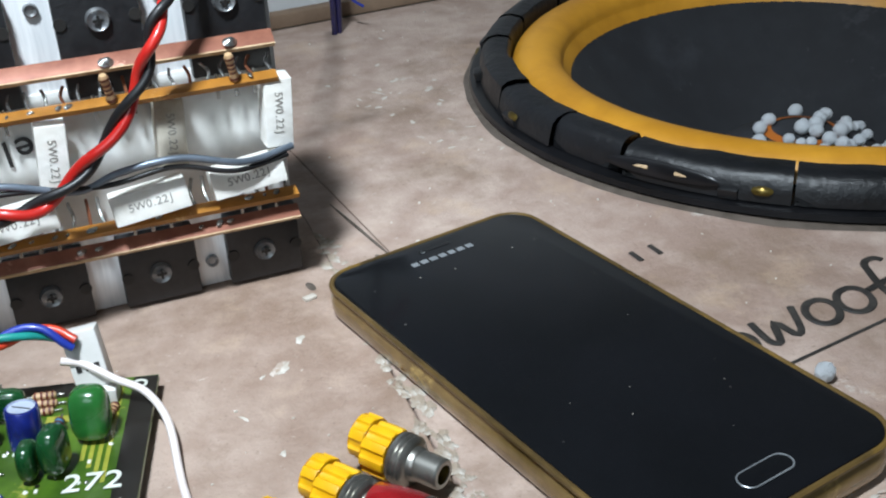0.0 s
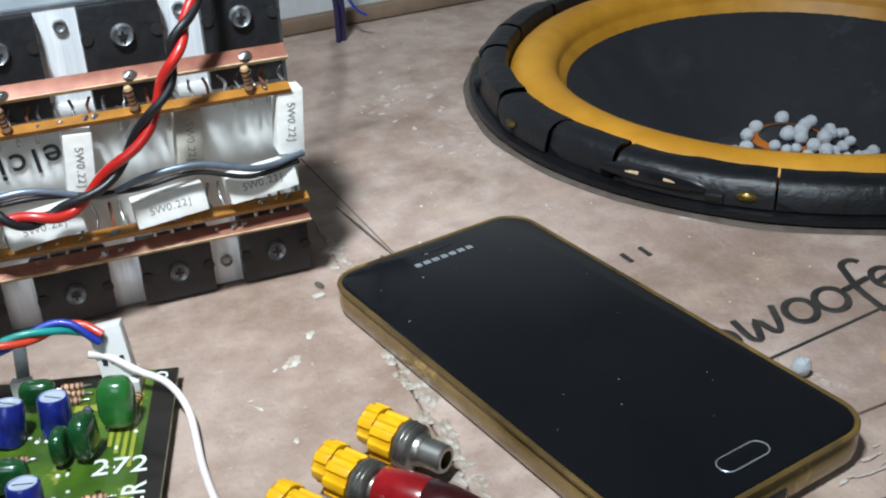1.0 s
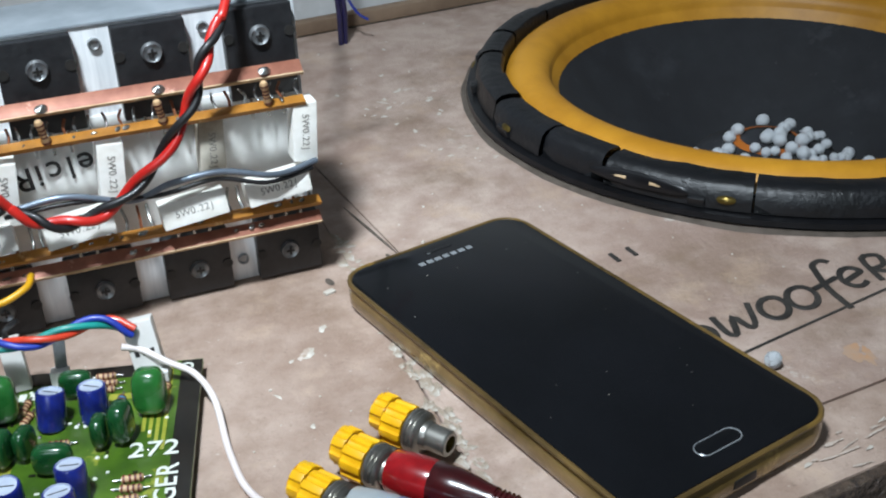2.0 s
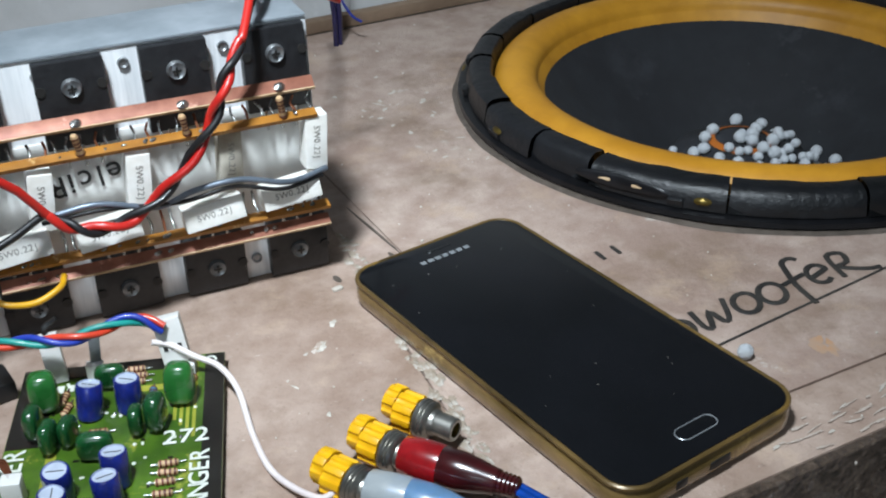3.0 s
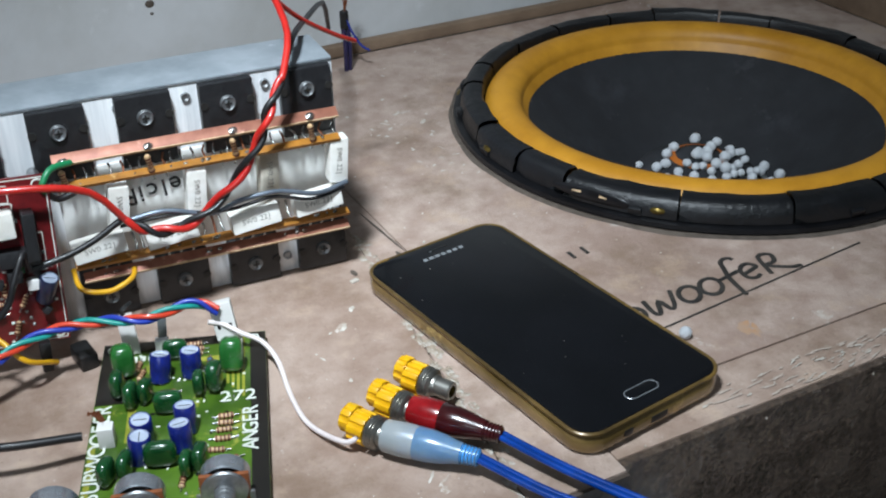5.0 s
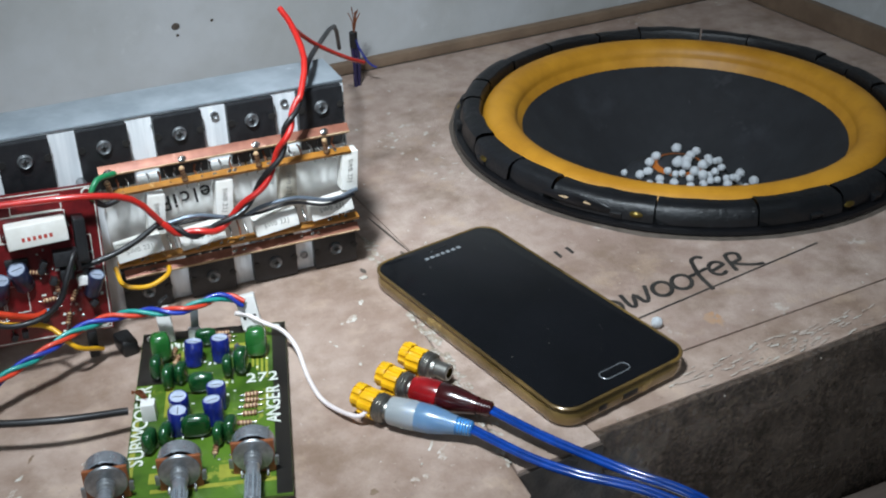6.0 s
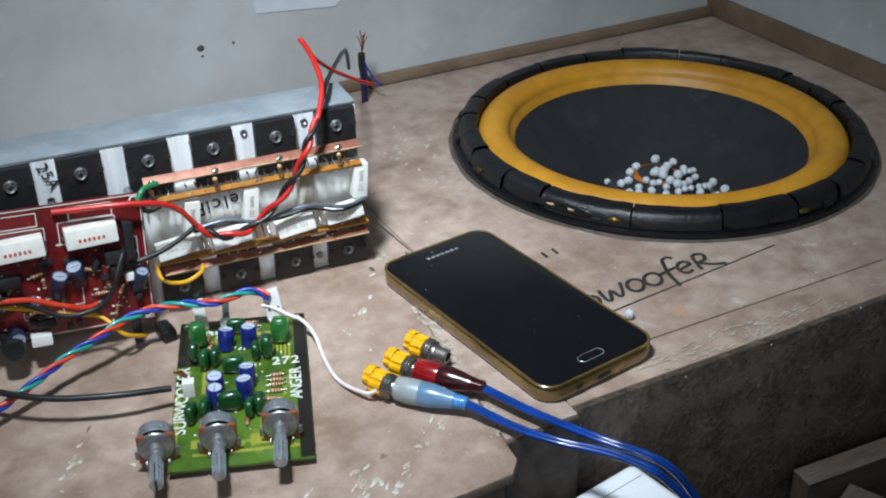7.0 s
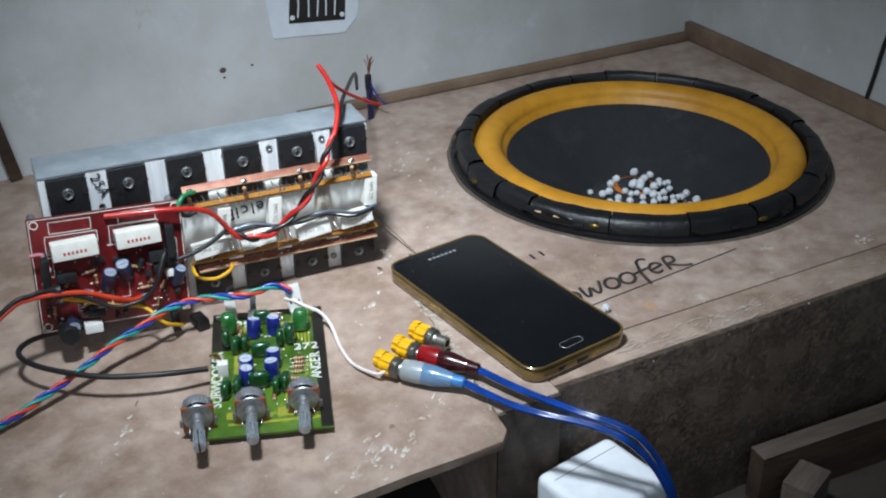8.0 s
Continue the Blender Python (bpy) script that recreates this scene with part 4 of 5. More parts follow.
thing("red_supply_wire", tube(wound(mid, 0.0014, 4.2, 0.4, H([(-0.170, -0.022, 0.0835), (-0.1316, -0.029, 0.0830), (-0.1096, -0.0265, 0.0755)]), H([(-0.0140, 0.0, 0.1187), (-0.0134, 0.020, 0.1295), (-0.0159, 0.030, 0.1355)])), 0.0016, 10, 3), RED_WIRE,
      "thick red insulated wire twisted with a black one", "wire")
thing("red_speaker_wire", tube(H([(-0.0159, 0.030, 0.1355), (-0.0075, 0.036, 0.1216), (0.0074, 0.048, 0.1065), (0.0275, 0.060, 0.0918), (0.040, 0.068, 0.084)]), 0.0012, 10, 6), RED_WIRE, "thin red wire with a bare twisted end", "wire")
thing("black_supply_wire", tube(wound(mid, 0.0014, 4.2, 0.4 + math.pi, H([(-0.138, -0.030, 0.0480), (-0.122, -0.029, 0.0505), (-0.110, -0.026, 0.0535)]),
      H([(-0.011, 0.004, 0.1148), (0.012, 0.060, 0.1020), (0.050, 0.150, 0.0780), (0.0700, 0.2050, 0.0420)])), 0.0014, 10, 3), BLACK_WIRE, "black insulated wire twisted with a red one", "wire")
thing("black_signal_wire", tube(H([(-0.138, -0.030, 0.0480), (-0.1395, -0.034, 0.0580), (-0.1450, -0.040, 0.0500), (-0.150, -0.042, 0.0400), (-0.160, -0.042, 0.0330), (-0.175, -0.042, 0.0330), (-0.190, -0.040, 0.0420), (-0.2070, -0.041, 0.0520), (-0.2200, -0.045, 0.0540), (-0.2340, -0.048, 0.0510), (-0.275, -0.052, 0.0200), (-0.32, -0.055, 0.002)]), 0.0014, 10, 6), BLACK_WIRE,
      "thin black wire looping over the red board", "wire")
for k, (dy, dz) in enumerate(((0, 0), (-0.0028, 0.0016))):
    thing("red_power_wire", tube(H([(-0.152, -0.022 + dy, 0.0260 + dz), (-0.162, -0.032 + dy, 0.0290 + dz), (-0.175, -0.036 + dy, 0.0360 + dz), (-0.190, -0.037 + dy, 0.0440 + dz), (-0.2065, -0.039 + dy, 0.0480 + dz), (-0.220, -0.042 + dy, 0.0500 + dz), (-0.234, -0.045 + dy, 0.0470 + dz), (-0.275, -0.050 + dy, 0.0180 + dz), (-0.32, -0.052 + dy, 0.0020 + dz)]), 0.0015, 10, 6),
          RED_WIRE if k == 0 else ORANGE_RED, "thick red power wire", "wire", "power wires of the amplifier")
thing("yellow_wire", tube(H([(-0.206, -0.037, 0.0440), (-0.190, -0.037, 0.0380), (-0.176, -0.040, 0.0330), (-0.158, -0.040, 0.0270)]) + [(-0.0485, 0.3681, 0.0180), (-0.0358, 0.3767, 0.0075)], 0.0012, 10, 6), YELLOW_WIRE, "thin yellow wire ending in a black sleeve", "wire")
cable_tie = thing("cable_tie", lathe([(0.0040, -0.0035), (0.0046, -0.003), (0.0046, 0.003), (0.0040, 0.0035)], 16, HS @ pose(-0.2065, -0.0385, 0.0490, 0, 90, 10)), BLACK_PLASTIC, "black band round the power wires", "cable tie")
part("wire_sleeve", box(0.0050, 0.0240, 0.0060, 0.0012, at=(-0.0385, 0.0020, 0.0110)), BLACK_PLASTIC, amp, "black sleeve over a wire")
part("pink_wire", tube([(-0.0385, 0.0150, 0.0100), (-0.0400, 0.0165, 0.0090), (-0.0460, 0.0160, 0.0080)], 0.0012, 8, 4), PINK_WIRE, amp, "short pink wire end")
sleeve = thing("wire_sleeve", box(0.008, 0.014, 0.0075, 0.0015, at=(0, 0, 0.0038)), BLACK_PLASTIC, "black plug sleeve on the yellow wire", "plug", m=pose(-0.0240, 0.3812, 0, 0, 0, 8))
joint = empty("wire_joint", pose(0.2120, 0.6330, 0), "navy wires standing up from the box, bare copper tips", "wire")
part("navy_wire", tube([(-0.0012, 0, 0), (-0.001, 0, 0.018), (-0.0022, 0, 0.034), (-0.001, 0, 0.040)], 0.0016, 10, 5), NAVY_WIRE, joint)
part("navy_wire", tube([(0.0018, 0.001, 0), (0.0022, 0, 0.018), (0.0012, 0, 0.033)], 0.0016, 10, 5), NAVY_WIRE, joint)
part("navy_wire", tube([(-0.0008, -0.002, 0.038), (0.003, -0.003, 0.028), (0.0085, -0.004, 0.018), (0.014, -0.005, 0.0135)], 0.0008, 8, 5), ROYAL_WIRE, joint)
part("tape", rod(0.0030, 0.012, 12, 0.0006, m=pose(-0.0008, 0, 0.030)), BLACK_PLASTIC, joint, "black tape round the splice")
rng = random.Random(2)
for i in range(7):
    part("strand", tube([(-0.0005, 0, 0.040), (rng.uniform(-0.001, 0.002), 0, 0.049), (rng.uniform(-0.004, 0.005), rng.uniform(-0.002, 0.002), rng.uniform(0.055, 0.060))], 0.0004, 5, 3), STRAND, joint, "bare copper strand")

# ---- tone control board ----
PB = pose(-0.0023, 0.3142, 0, 0, 0, -19.42) @ Matrix.Scale(1.06, 4)
ZB = 0.0050
tone = empty("tone_control_board", PB, "green subwoofer filter circuit board with three knob shafts", "circuit board")
part("board", box(0.0650, 0.1190, 0.0016, 0.0002, at=(0, -0.0035, ZB - 0.0008)), GREEN_PCB, tone, "green printed circuit board")
for x, y in ((-0.029, 0.052), (0.029, 0.052), (0.029, -0.052), (-0.029, -0.052), (0, 0), (0.02, -0.03), (-0.02, 0.03)):
    part("solder_pin", rod(0.0009, ZB - 0.0016, 8, m=pose(x, y, 0)), SOLDER, tone)
for w, h, x, y in ((0.0110, 0.0400, -0.0268, 0.0358), (0.0380, 0.0062, -0.0020, 0.0527), (0.0062, 0.1180, 0.0293, -0.0035)):
    part("black_print", box(w, h, 0.0001, at=(x, y, ZB + 0.0001)), BLACK_PCB, tone, "black printed area")
for k in range(4):
    part("track", box(0.0011, 0.040 - k * 0.003, 0.0001, at=(0.0235 - k * 0.0020, 0.0330 + k * 0.0015, ZB + 0.00008)), TRACK, tone)
for x, y, w, h in ((0.004, -0.0535, 0.052, 0.0022), (-0.0305, -0.03, 0.0022, 0.045), (0.010, -0.046, 0.012, 0.008), (-0.018, -0.046, 0.010, 0.006), (0.022, -0.046, 0.004, 0.014), (-0.01, 0.036, 0.004, 0.014), (0.012, 0.04, 0.012, 0.003), (-0.018, 0.002, 0.003, 0.02), (0.01, -0.03, 0.003, 0.02)):
    part("track", box(w, h, 0.0001, at=(x, y, ZB + 0.00006)), TRACK, tone)
part("corner_ring", lathe([(0.0013, 0), (0.0013, 0.0003), (0.0020, 0.0003), (0.0020, 0)], 18, pose(-0.0288, 0.0515, ZB + 0.0001)), WHITE_INK, tone)
part("corner_ring", lathe([(0.0013, 0), (0.0013, 0.0003), (0.0020, 0.0003), (0.0020, 0)], 18, pose(0.0280, 0.0520, ZB + 0.0001)), WHITE_INK, tone)
lettering("printed_word", "SUBWOOFER", 0.0088, WHITE_INK, tone, pose(-0.0285, -0.0120, ZB + 0.0004, 0, 0, 90), bold=0.00008)
lettering("printed_word", "ANGER", 0.0082, WHITE_INK, tone, pose(0.0262, -0.0065, ZB + 0.0004, 0, 0, 90), bold=0.00008)
lettering("printed_word", "272", 0.0090, WHITE_INK, tone, pose(0.0215, 0.0130, ZB + 0.0004), bold=0.00008)
for k in range(4):
    part("print_bar", box(0.0022, 0.0034, 0.0001, at=(-0.0195 + 0.0032 * k, 0.0440, ZB + 0.0002)), WHITE_INK, tone)


def pot(u, v, turn, slot):
    ob = part("knob_shaft_unit", lathe([(0, 0), (0.0080, 0), (0.0085, 0.0006), (0.0085, 0.0065), (0.0080, 0.0070)], 28), POT_STEEL, tone, "round metal potentiometer", pose(u, v, ZB + 0.0092, 90, 0, turn))
    part("wafer", box(0.0165, 0.0150, 0.0016, 0.0004, at=(0, -0.0015, 0.0078)), PHENOLIC, ob, "brown phenolic wafer")
    part("front_plate", lathe([(0.0033, 0.0086), (0.0078, 0.0086), (0.0080, 0.0092), (0.0076, 0.0098), (0.0036, 0.0102)], 24), STEEL, ob)
    part("bushing", lathe([(0.0034, 0.0100), (0.0036, 0.0104), (0.0036, 0.0112), (0.0033, 0.0115), (0.0036, 0.0118), (0.0036, 0.0128), (0.0033, 0.0131), (0.0035, 0.0138), (0.0034, 0.0150), (0.0028, 0.0154), (0, 0.0154)], 20), STEEL, ob, "threaded bushing")
    shaft = part("shaft", rod(0.0028, 0.0205, 18, 0.0005, pose(0, 0, 0.0150)), POT_STEEL, ob, "knurled aluminium shaft")
    for k in range(9):
        a = 2 * math.pi * k / 9
        part("ridge", box(0.0005, 0.0009, 0.0140, at=(0.0028 * math.cos(a), 0.0028 * math.sin(a), 0.0278), m=pose(0, 0, 0, 0, 0, math.degrees(a))), ALU_TOP, shaft)
    if slot:
        part("slot", box(0.0010, 0.0060, 0.0130, at=(0, 0, 0.0292)), INK, shaft)
    for sx in (-1, 1):
        part("tab", box(0.0022, 0.0045, 0.0012, 0.0003, at=(sx * 0.0086, -0.004, 0.0080)), STEEL, ob)
    for k in (-1, 0, 1):
        part("pin", tube([(k * 0.005, -0.007, 0.0086), (k * 0.005, -0.0082, 0.0105), (k * 0.005, -0.0090, 0.0110)], 0.0006, 6, 3), SOLDER, ob)
    return ob


pot(-0.0372, -0.0470, 4, True)
pot(-0.0098, -0.0450, 2, False)
pot(0.0183, -0.0405, -1, False)
for u, v, t, tu in ((-0.0085, 0.0280, 16, 160), (0.0035, 0.0300, 6, 160), (-0.0122, -0.0075, 8, 0), (0.0030, -0.0050, 9, 180), (-0.0130, -0.0185, 6, 90), (0.0022, -0.0150, 8, 200)):
    can(u, v, 0.0041, 0.0112, tone, BLUE_CAP, WHITE_TOP, t, tu, ZB)


def dipped(u, v, w, d, h, turn, mat, lean=0.0):
    bm = bmesh.new()
    bmesh.ops.create_uvsphere(bm, u_segments=16, v_segments=12, radius=1)
    for p in bm.verts:
        q = [math.copysign(abs(c) ** 0.62, c) for c in p.co]
        p.co = (q[0] * w / 2, q[1] * d / 2, q[2] * h / 2 + h / 2 + 0.0006)
    ob = part("film_capacitor", bm, mat, tone, "", pose(u, v, ZB, lean, 0, turn))
    for sx in (-1, 1):
        part("lead", rod(0.0003, 0.003, 6, m=pose(sx * w * 0.28, 0, -0.0004)), SOLDER, ob)
    return ob


dipped(-0.0222, 0.0335, 0.0092, 0.0085, 0.0140, 10, GREEN_BIG)
dipped(0.0195, 0.0300, 0.0095, 0.0085, 0.0140, -6, GREEN_BIG, -8)
for u, v, w, d, h, t in ((-0.003, 0.0420, 0.0100, 0.0050, 0.0085, 0), (-0.0235, 0.0205, 0.0085, 0.0050, 0.0110, 80), (-0.0180, 0.0130, 0.0085, 0.0045, 0.0105, 75), (-0.0128, 0.0155, 0.0080, 0.0045, 0.0095, 70), (-0.0040, 0.0075, 0.0110, 0.0055, 0.0090, 0),
                      (0.0070, 0.0175, 0.0080, 0.0045, 0.0095, 85), (0.0130, 0.0185, 0.0085, 0.0060, 0.0125, 75), (-0.0050, -0.0225, 0.0120, 0.0055, 0.0100, 0), (-0.0230, -0.0290, 0.0090, 0.0050, 0.0100, 70), (-0.0168, -0.0265, 0.0090, 0.0045, 0.0100, 75),
                      (0.0040, -0.0285, 0.0085, 0.0042, 0.0090, 80), (0.0090, -0.0270, 0.0090, 0.0050, 0.0105, 75)):
    dipped(u, v, w, d, h, t, GREEN_CAP)
for u, v, t in ((0.004, 0.0500, 2), (0.005, 0.0465, -3), (0.0045, 0.0430, 4), (-0.0050, 0.0190, 3), (0.0225, 0.0400, 80), (0.0170, 0.0010, 4), (0.0170, -0.0030, -2), (0.0165, -0.0070, 3), (0.0160, -0.0120, 0), (0.0140, -0.0180, -4), (-0.0160, 0.0320, 75), (-0.0175, 0.0380, 80), (0.0025, -0.0330, 85), (0.0190, -0.0240, 20)):
    axial(u, v, t, tone, RES_TAN, ZB)
axial(0.0105, 0.0330, 85, tone, RES_BLUE, ZB + 0.002)
part("plug_housing", box(0.0088, 0.0058, 0.0155, 0.0005, at=(0, 0, 0.0115)), WHITE_PLASTIC, tone, "white three-way plug", pose(0.0185, 0.0480, ZB, -14, -8, 4))
part("plug_base", box(0.0090, 0.0065, 0.0045, 0.0004, at=(0.0190, 0.0470, ZB + 0.0023)), WHITE_PLASTIC, tone)
for k in (-1, 0, 1):
    part("plug_slot", box(0.0013, 0.0003, 0.0018, at=(k * 0.0023, -0.00295, 0.0095)), INK, tone, "", pose(0.0185, 0.0480, ZB, -14, -8, 4))
part("pin_header", box(0.0062, 0.0036, 0.0170, 0.0004, at=(0, 0, 0.0085)), WHITE_PLASTIC, tone, "white upright pin holder", pose(-0.0205, 0.0490, ZB, -10, -4, 6))
part("hook", tube([(0, 0, 0.017), (0, 0.0002, 0.0190), (0.0015, 0.0008, 0.0200), (0.0045, 0.0005, 0.0215)], 0.0009, 6, 4), BLACK_PLASTIC, tone, "", pose(-0.0210, 0.0490, ZB, -10, -4, 6))
part("bent_tab", box(0.0035, 0.0012, 0.0150, 0.0003, at=(0, 0, 0.0075)), STEEL, tone, "bent metal tab", pose(-0.0085, 0.0490, ZB, -6, 5, 10))
part("tab_base", box(0.0055, 0.0034, 0.0060, 0.0004, at=(-0.0085, 0.0485, ZB + 0.003)), WHITE_PLASTIC, tone)
part("socket", box(0.0058, 0.0052, 0.0085, 0.0004, at=(-0.0250, -0.0075, ZB + 0.0043)), WHITE_PLASTIC, tone, "white wire socket")
for k in range(4):
    part("strand", tube([(-0.0325, 0.0030 + 0.0006 * k, ZB + 0.006), (-0.0285, 0.002 - 0.0012 * k, ZB + 0.008), (-0.0255, -0.004 - 0.001 * k, ZB + 0.0082)], 0.0004, 5, 3), STRAND, tone, "bare copper strand")
rng = random.Random(31)
for i in range(46):
    part("solder_joint", lathe([(0, 0.0006), (0.0004, 0.0004), (0.0007, 0)], 8, pose(rng.uniform(-0.022, 0.024), rng.uniform(-0.05, 0.048), ZB)), SOLDER if i % 2 else WHITE_INK, tone)

for i in range(40):
    u, v = rng.uniform(-0.021, 0.022), rng.uniform(-0.030, 0.046)
    part("pad", box(rng.uniform(0.0008, 0.0018), 0.0008, 0.0002, at=(u, v, ZB + 0.0002), m=pose(0, 0, 0, 0, 0, rng.choice((0, 90)))), WHITE_INK if i % 3 else BLACK_PCB, tone)

# three-colour braid
braid = [(0.0298, 0.3567, 0.0235), (0.0204, 0.3607, 0.0280), (0.0005, 0.3602, 0.0270), (-0.0149, 0.3670, 0.0270), (-0.0313, 0.3714, 0.0265), (-0.0462, 0.3707, 0.0250), (-0.0622, 0.3648, 0.0225), (-0.0813, 0.3594, 0.0190), (-0.1006, 0.3509, 0.0145), (-0.1255, 0.3412, 0.0095), (-0.1530, 0.3305, 0.0055), (-0.2057, 0.3101, 0.0040), (-0.2780, 0.2904, 0.0040)]
for k, (mt, nm) in enumerate(((TEAL_WIRE, "teal"), (ROYAL_WIRE, "blue"), (ORANGE_RED, "red"))):
    thing("braided_wire", tube(braid, 0.00112, 10, 9, None, (0.00135, 10.5, 2.1 * k)), mt, nm + " insulated wire braided with two others", "wire", "braided wires of the filter board")
thing("black_cable", tube([(-0.0387, 0.3159, 0.0125), (-0.0660, 0.3191, 0.0160), (-0.0950, 0.3309, 0.0170), (-0.1168, 0.3475, 0.0180), (-0.1308, 0.3649, 0.0180), (-0.1339, 0.3793, 0.0180), (-0.1251, 0.3896, 0.0170), (-0.1077, 0.3927, 0.0160), (-0.0864, 0.3883, 0.0170)], 0.0017, 12, 8), BLACK_WIRE, "black round cable looping over the bench", "cable")
thing("white_wire", tube([(0.0252, 0.3579, 0.0185), (0.0308, 0.3563, 0.0165), (0.0375, 0.3502, 0.0130), (0.0438, 0.3446, 0.0100), (0.0465, 0.3343, 0.0055), (0.0439, 0.3125, 0.0016), (0.0436, 0.2922, 0.0020), (0.0500, 0.2730, 0.0050), (0.0560, 0.2700, 0.0085)], 0.0011, 10, 8), WHITE_WIRE, "pinkish white two-core wire running to the sockets", "wire")

# ---- phono sockets and plugs ----
SK = pose(0.0750, 0.2822, 0, 0, 0, 29.0) @ Matrix.Scale(0.90, 4)
sockets = empty("phono_socket_strip", SK, "row of yellow plastic phono sockets with metal barrels", "connector")
def toothed(r, thick, teeth, turn):
    """A notched plastic insulator, turned round z."""
    rim = []
    for k in range(teeth):
        for d, q in ((-0.30, 0.84), (-0.24, 0.98), (0.24, 0.98), (0.30, 0.84)):
            a = 2 * math.pi * (k + d) / teeth + radians(turn)
            rim.append((r * q * math.cos(a), r * q * math.sin(a)))
    return prism(rim, 0.0, thick, 0.0005)


for i, u in enumerate((-0.0205, 0.0, 0.0205)):
    holder = part("yellow_housing", toothed(0.0078, 0.0080, 9, 8 * i), YELLOW, sockets, "notched yellow plastic insulator", pose(u, 0.0050, 0.0090, 90))
    part("lug", toothed(0.0068, 0.0050, 7, 20 + 9 * i), YELLOW, holder, "", pose(0.0012, 0.0012, -0.0056))
    barrel = part("barrel", lathe([(0.0028, 0), (0.0072, 0), (0.0074, 0.0010), (0.0068, 0.0016), (0.0073, 0.0024), (0.0067, 0.0031), (0.0072, 0.0039), (0.0066, 0.0047), (0.0050, 0.0052), (0.0048, 0.0068), (0.0044, 0.0072), (0.0044, 0.0140), (0.0039, 0.0146), (0.0028, 0.0146)], 22, pose(u, -0.0036, 0.0090, 90)), NICKEL, sockets, "dull nickel barrel with threaded nut")
    part("bore", lathe([(0.0029, 0.0142), (0.0025, 0.009), (0, 0.009)], 16, pose(u, -0.0036, 0.0090, 90)), BRASS, barrel)
    part("foot", box(0.004, 0.006, 0.0024, 0.0004, at=(u, -0.004, 0.0012)), NICKEL, sockets)


def plug(name, u, outer, core, cover, label, bend):
    ob = empty(name, SK @ pose(u, -0.0068, 0.0090, 90, 0, bend), label, "plug")
    part("shell", lathe([(0.0046, 0.0030), (0.0064, 0.0030), (0.0070, 0.0038), (0.0074, 0.0105), (0.0074, 0.0160), (0.0071, 0.0178)], 24), outer, ob)
    part("grip", lathe([(0.0020, 0.0100), (0.0046, 0.0112), (0.0054, 0.0160), (0.0056, 0.0200), (0.0054, 0.0270), (0.0046, 0.0330), (0.0040, 0.0390), (0.0036, 0.0455), (0.0022, 0.0462)], 24), core, ob)
    part("sleeve", lathe([(0.0066, 0.0170), (0.0073, 0.0182), (0.0070, 0.0250), (0.0060, 0.0310), (0.0050, 0.0350), (0.0046, 0.0380)], 24), cover, ob)
    for k in range(7):
        part("ridge", lathe([(0.0036, 0), (0.0048 - 0.0001 * k, 0.0005), (0.0036, 0.0010)], 16, pose(0, 0, 0.0352 + k * 0.0015)), cover, ob)
    return SK @ pose(u, -0.0068, 0.0090, 90, 0, bend) @ Vector((0, 0, 0.0450))


red_end = plug("red_phono_plug", 0.0, RED_CLEAR, RED_DARK, RED_DARK, "translucent red phono plug pushed on a socket", 8)
white_end = plug("white_phono_plug", -0.0205, MILKY, SKY_BLUE, BLUE_MILKY, "milky clear phono plug with light blue core", 12)
for path in ([red_end, (0.1119, 0.2215, 0.0075), (0.1210, 0.2035, 0.0070), (0.1325, 0.1825, 0.0068), (0.1450, 0.1665, 0.0050), (0.1555, 0.1575, -0.0020), (0.1670, 0.1530, -0.0200), (0.1765, 0.1475, -0.0450), (0.184, 0.143, -0.0850), (0.190, 0.138, -0.1365)],
             [white_end, (0.1020, 0.2105, 0.0062), (0.1140, 0.1925, 0.0060), (0.1290, 0.1765, 0.0055), (0.1415, 0.1615, 0.0030), (0.1510, 0.1535, -0.0050), (0.1640, 0.1495, -0.0240), (0.1730, 0.1435, -0.0480), (0.180, 0.139, -0.0850), (0.185, 0.134, -0.1365)]):
    cable = empty("blue_cable", pose(0, 0, 0), "shiny blue two-core audio cable hanging over the edge", "cable", "blue audio cables")
    for k in (-1, 1):
        part("core", tube([(x + 0.0010 * k, y + 0.0008 * k, z) for x, y, z in path], 0.0013, 10, 8), BLUE_WIRE, cable)

# ---- below the edge ----
adapter = empty("power_adapter", pose(0.1500, 0.1800, FLOOR_Z, 0, 0, 10), "white plastic power adapter box standing by the speaker", "adapter")
part("base", box(0.058, 0.051, 0.062, 0.005, at=(0, 0, 0.031), seg=3), ADAPTER, adapter)
part("cover", box(0.0595, 0.0525, 0.033, 0.0060, at=(0, 0, 0.0790), seg=4), ADAPTER, adapter)
part("seam", box(0.0500, 0.0004, 0.0004, at=(0, 0.0150, 0.0955)), PRINT_GREY, adapter, "fine moulded seam")
rail = empty("wooden_rail", pose(0.3806, 0.1949, FLOOR_Z, 0, 0, -3.5), "dark wooden rail leaning beside the speaker box", "rail")
part("plank", box(0.20, 0.014, 0.040, 0.0012, at=(0.012, 0, 0.020)), DARK_WOOD, rail)
part("plank_top", box(0.20, 0.0146, 0.0016, 0.0004, at=(0.012, 0, 0.0408)), GREY_WOOD, rail, "paler top edge")
thing("wood_block", box(0.030, 0.022, 0.034, 0.0015, at=(0, 0, 0.017)), GREY_WOOD, "greyish rough wooden block", "block", m=pose(0.3124, 0.1728, FLOOR_Z, 0, 0, 24))

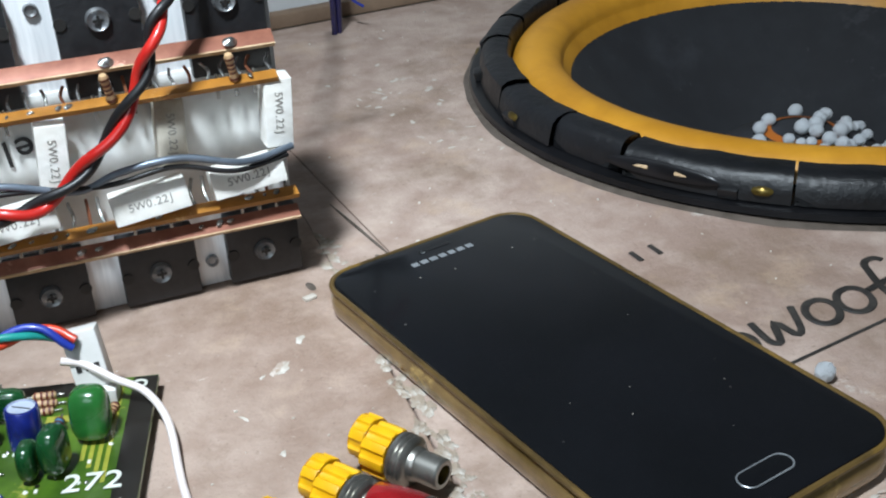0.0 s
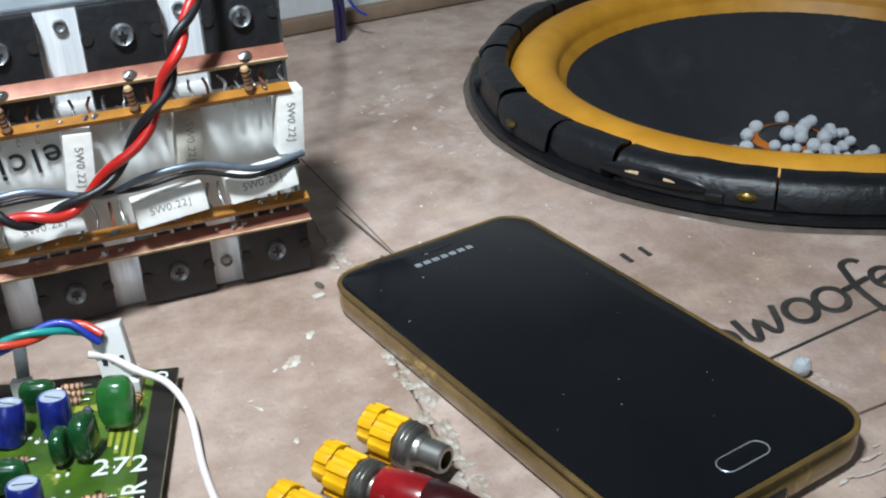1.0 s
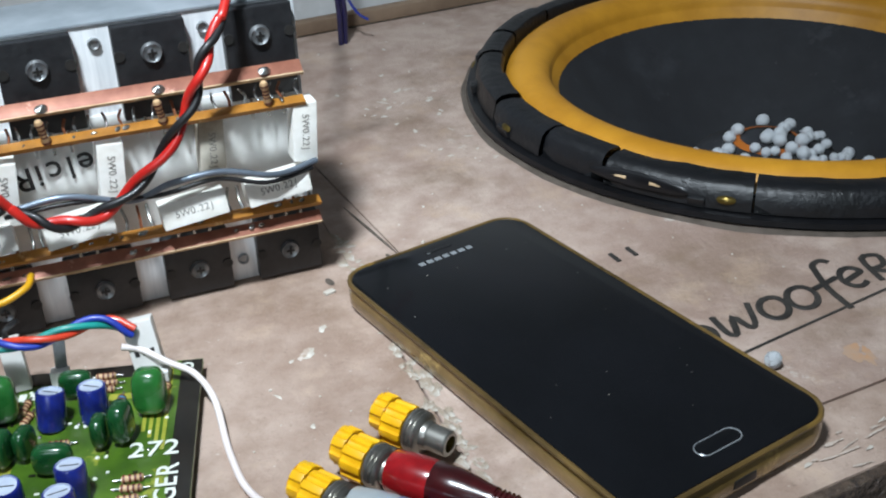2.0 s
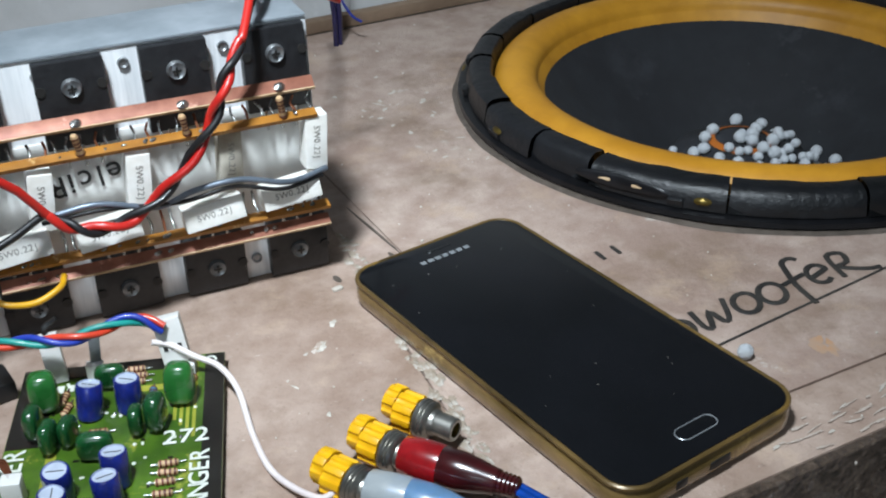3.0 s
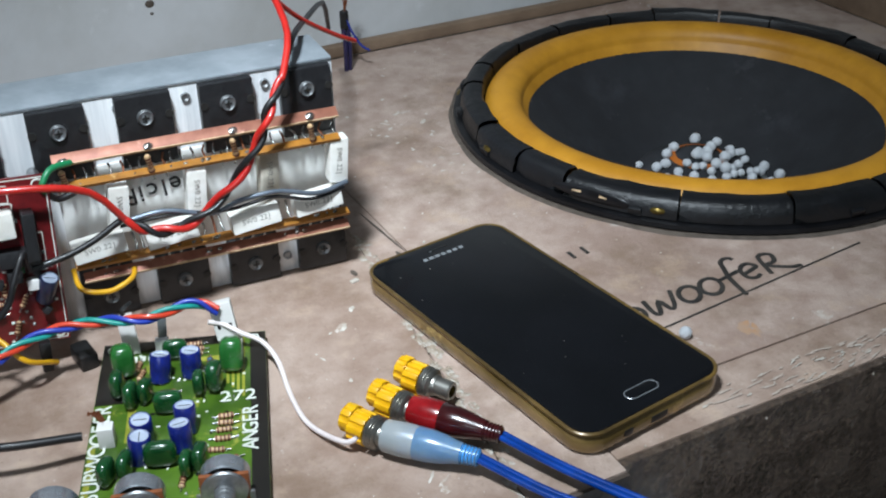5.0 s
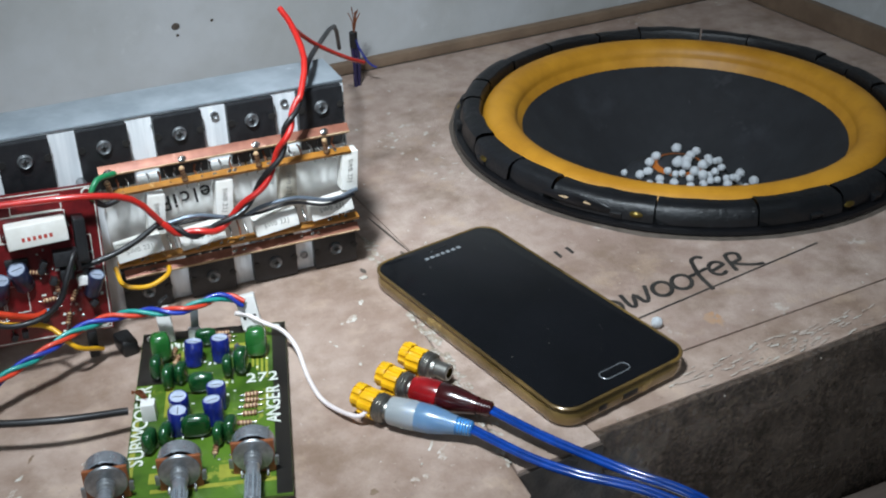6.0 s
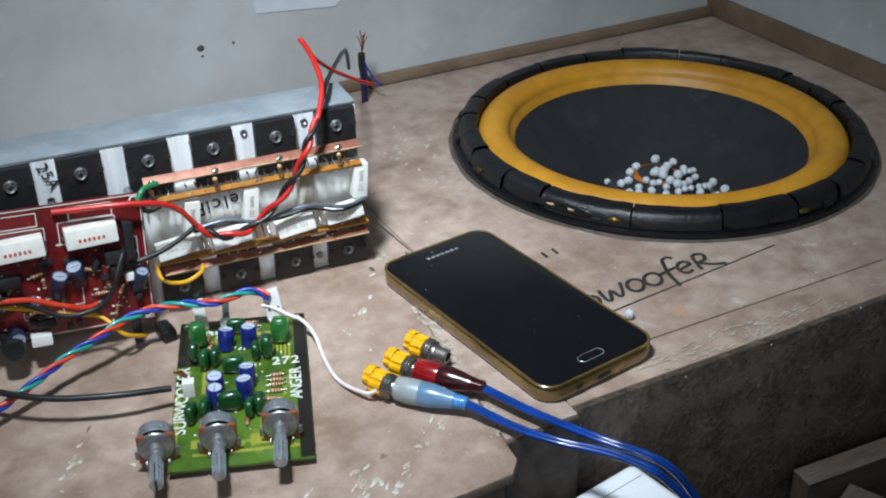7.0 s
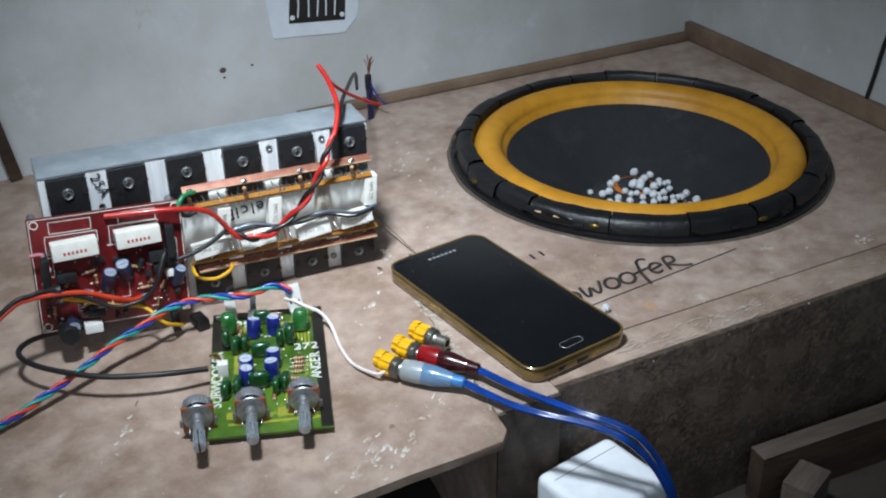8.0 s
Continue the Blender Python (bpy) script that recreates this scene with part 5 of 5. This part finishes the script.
thing("wall_cable", tube([(RIGHT_X - 0.002, 0.4220, 0.0180), (RIGHT_X - 0.002, 0.4180, 0.0400), (RIGHT_X - 0.002, 0.4110, 0.0800), (RIGHT_X - 0.002, 0.3900, 0.1500), (RIGHT_X - 0.002, 0.3800, 0.3)], 0.0019, 8, 4), BLACK_WIRE, "thin black cable fixed up the side wall", "cable")

# ---- paper on the wall ----
sheet = empty("paper_sheet", pose(0.1790, BACK_Y - 0.0006, 0.1190, 90, 5.0, 0), "white paper with black circuit artwork taped to the wall", "paper")
bm = bmesh.new()
outline_pts = [(-0.036, -0.0450), (0.030, -0.0445), (0.042, -0.0310), (0.044, 0.0450), (-0.044, 0.0450), (-0.045, -0.0030)]
for z in (-0.00025, 0.00025):
    bm.faces.new([bm.verts.new((x, y, z)) for x, y in outline_pts])
bmesh.ops.bridge_loops(bm, edges=bm.edges[:])
part("paper", bm, PAPER, sheet)
part("artwork", box(0.052, 0.066, 0.0001, at=(0.004, 0.000, 0.00035)), INK, sheet, "black printed circuit artwork")
for k, x in enumerate((-0.014, -0.004, 0.004, 0.012, 0.02)):
    part("trace", tube([(x, -0.028, 0.0004), (x, -0.012 + 0.003 * k, 0.0004), (x + (0.006 if k % 2 else -0.005), -0.004 + 0.003 * k, 0.0004), (x + (0.006 if k % 2 else -0.005), 0.022, 0.0004)], 0.0007, 6, 3), PAPER, sheet)
for x, y in ((-0.019, -0.028), (0.027, -0.028), (-0.019, 0.028), (0.027, 0.028)):
    part("pad", rod(0.0022, 0.0002, 14, m=pose(x, y, 0.0004)), PAPER, sheet)

thing("board_chip", box(0.0042, 0.0024, 0.0012, 0.0004, at=(0, 0, 0.0006)), GLUE, "small pale chip of board beside the phone", "chip", m=pose(0.1040, 0.3840, 0, 0, 0, 12))

# crumbs and dust on the boards
rng = random.Random(17)
bm = bmesh.new()
for i in range(420):
    x, y = rng.uniform(-0.14, 0.56), rng.uniform(0.21, 0.66)
    if (Vector((x, y, 0)) - SUB).length < 0.158 or (x < 0.13 and y > 0.39) or (abs(x - 0.157) < 0.055 and 0.22 < y < 0.385):
        continue
    q = rng.uniform(0.0002, 0.0007) * (1.6 if rng.random() < 0.06 else 1)
    box(q, q * rng.uniform(0.8, 1.8), q * 0.8, at=(x, y, q * 0.4), m=pose(0, 0, 0, 0, 0, rng.uniform(0, 180)), bm=bm)
tagged(thing("crumbs", bm, GLUE, "scattered pale crumbs and dust on the boards", "crumbs"), kind="stuff")
bm = bmesh.new()
for i in range(26):
    a, r = rng.uniform(0, 6.28), abs(rng.gauss(0, 0.006))
    q = rng.uniform(0.0004, 0.0016)
    box(q, q * 1.4, q * 0.5, at=(0.4283 + r * math.cos(a), 0.2600 + 0.6 * r * math.sin(a), q * 0.25), m=pose(0, 0, 0, 0, 0, rng.uniform(0, 180)), bm=bm)
tagged(thing("paint_crumbs", bm, GLUE, "small heap of white paint crumbs", "crumbs"), kind="stuff")
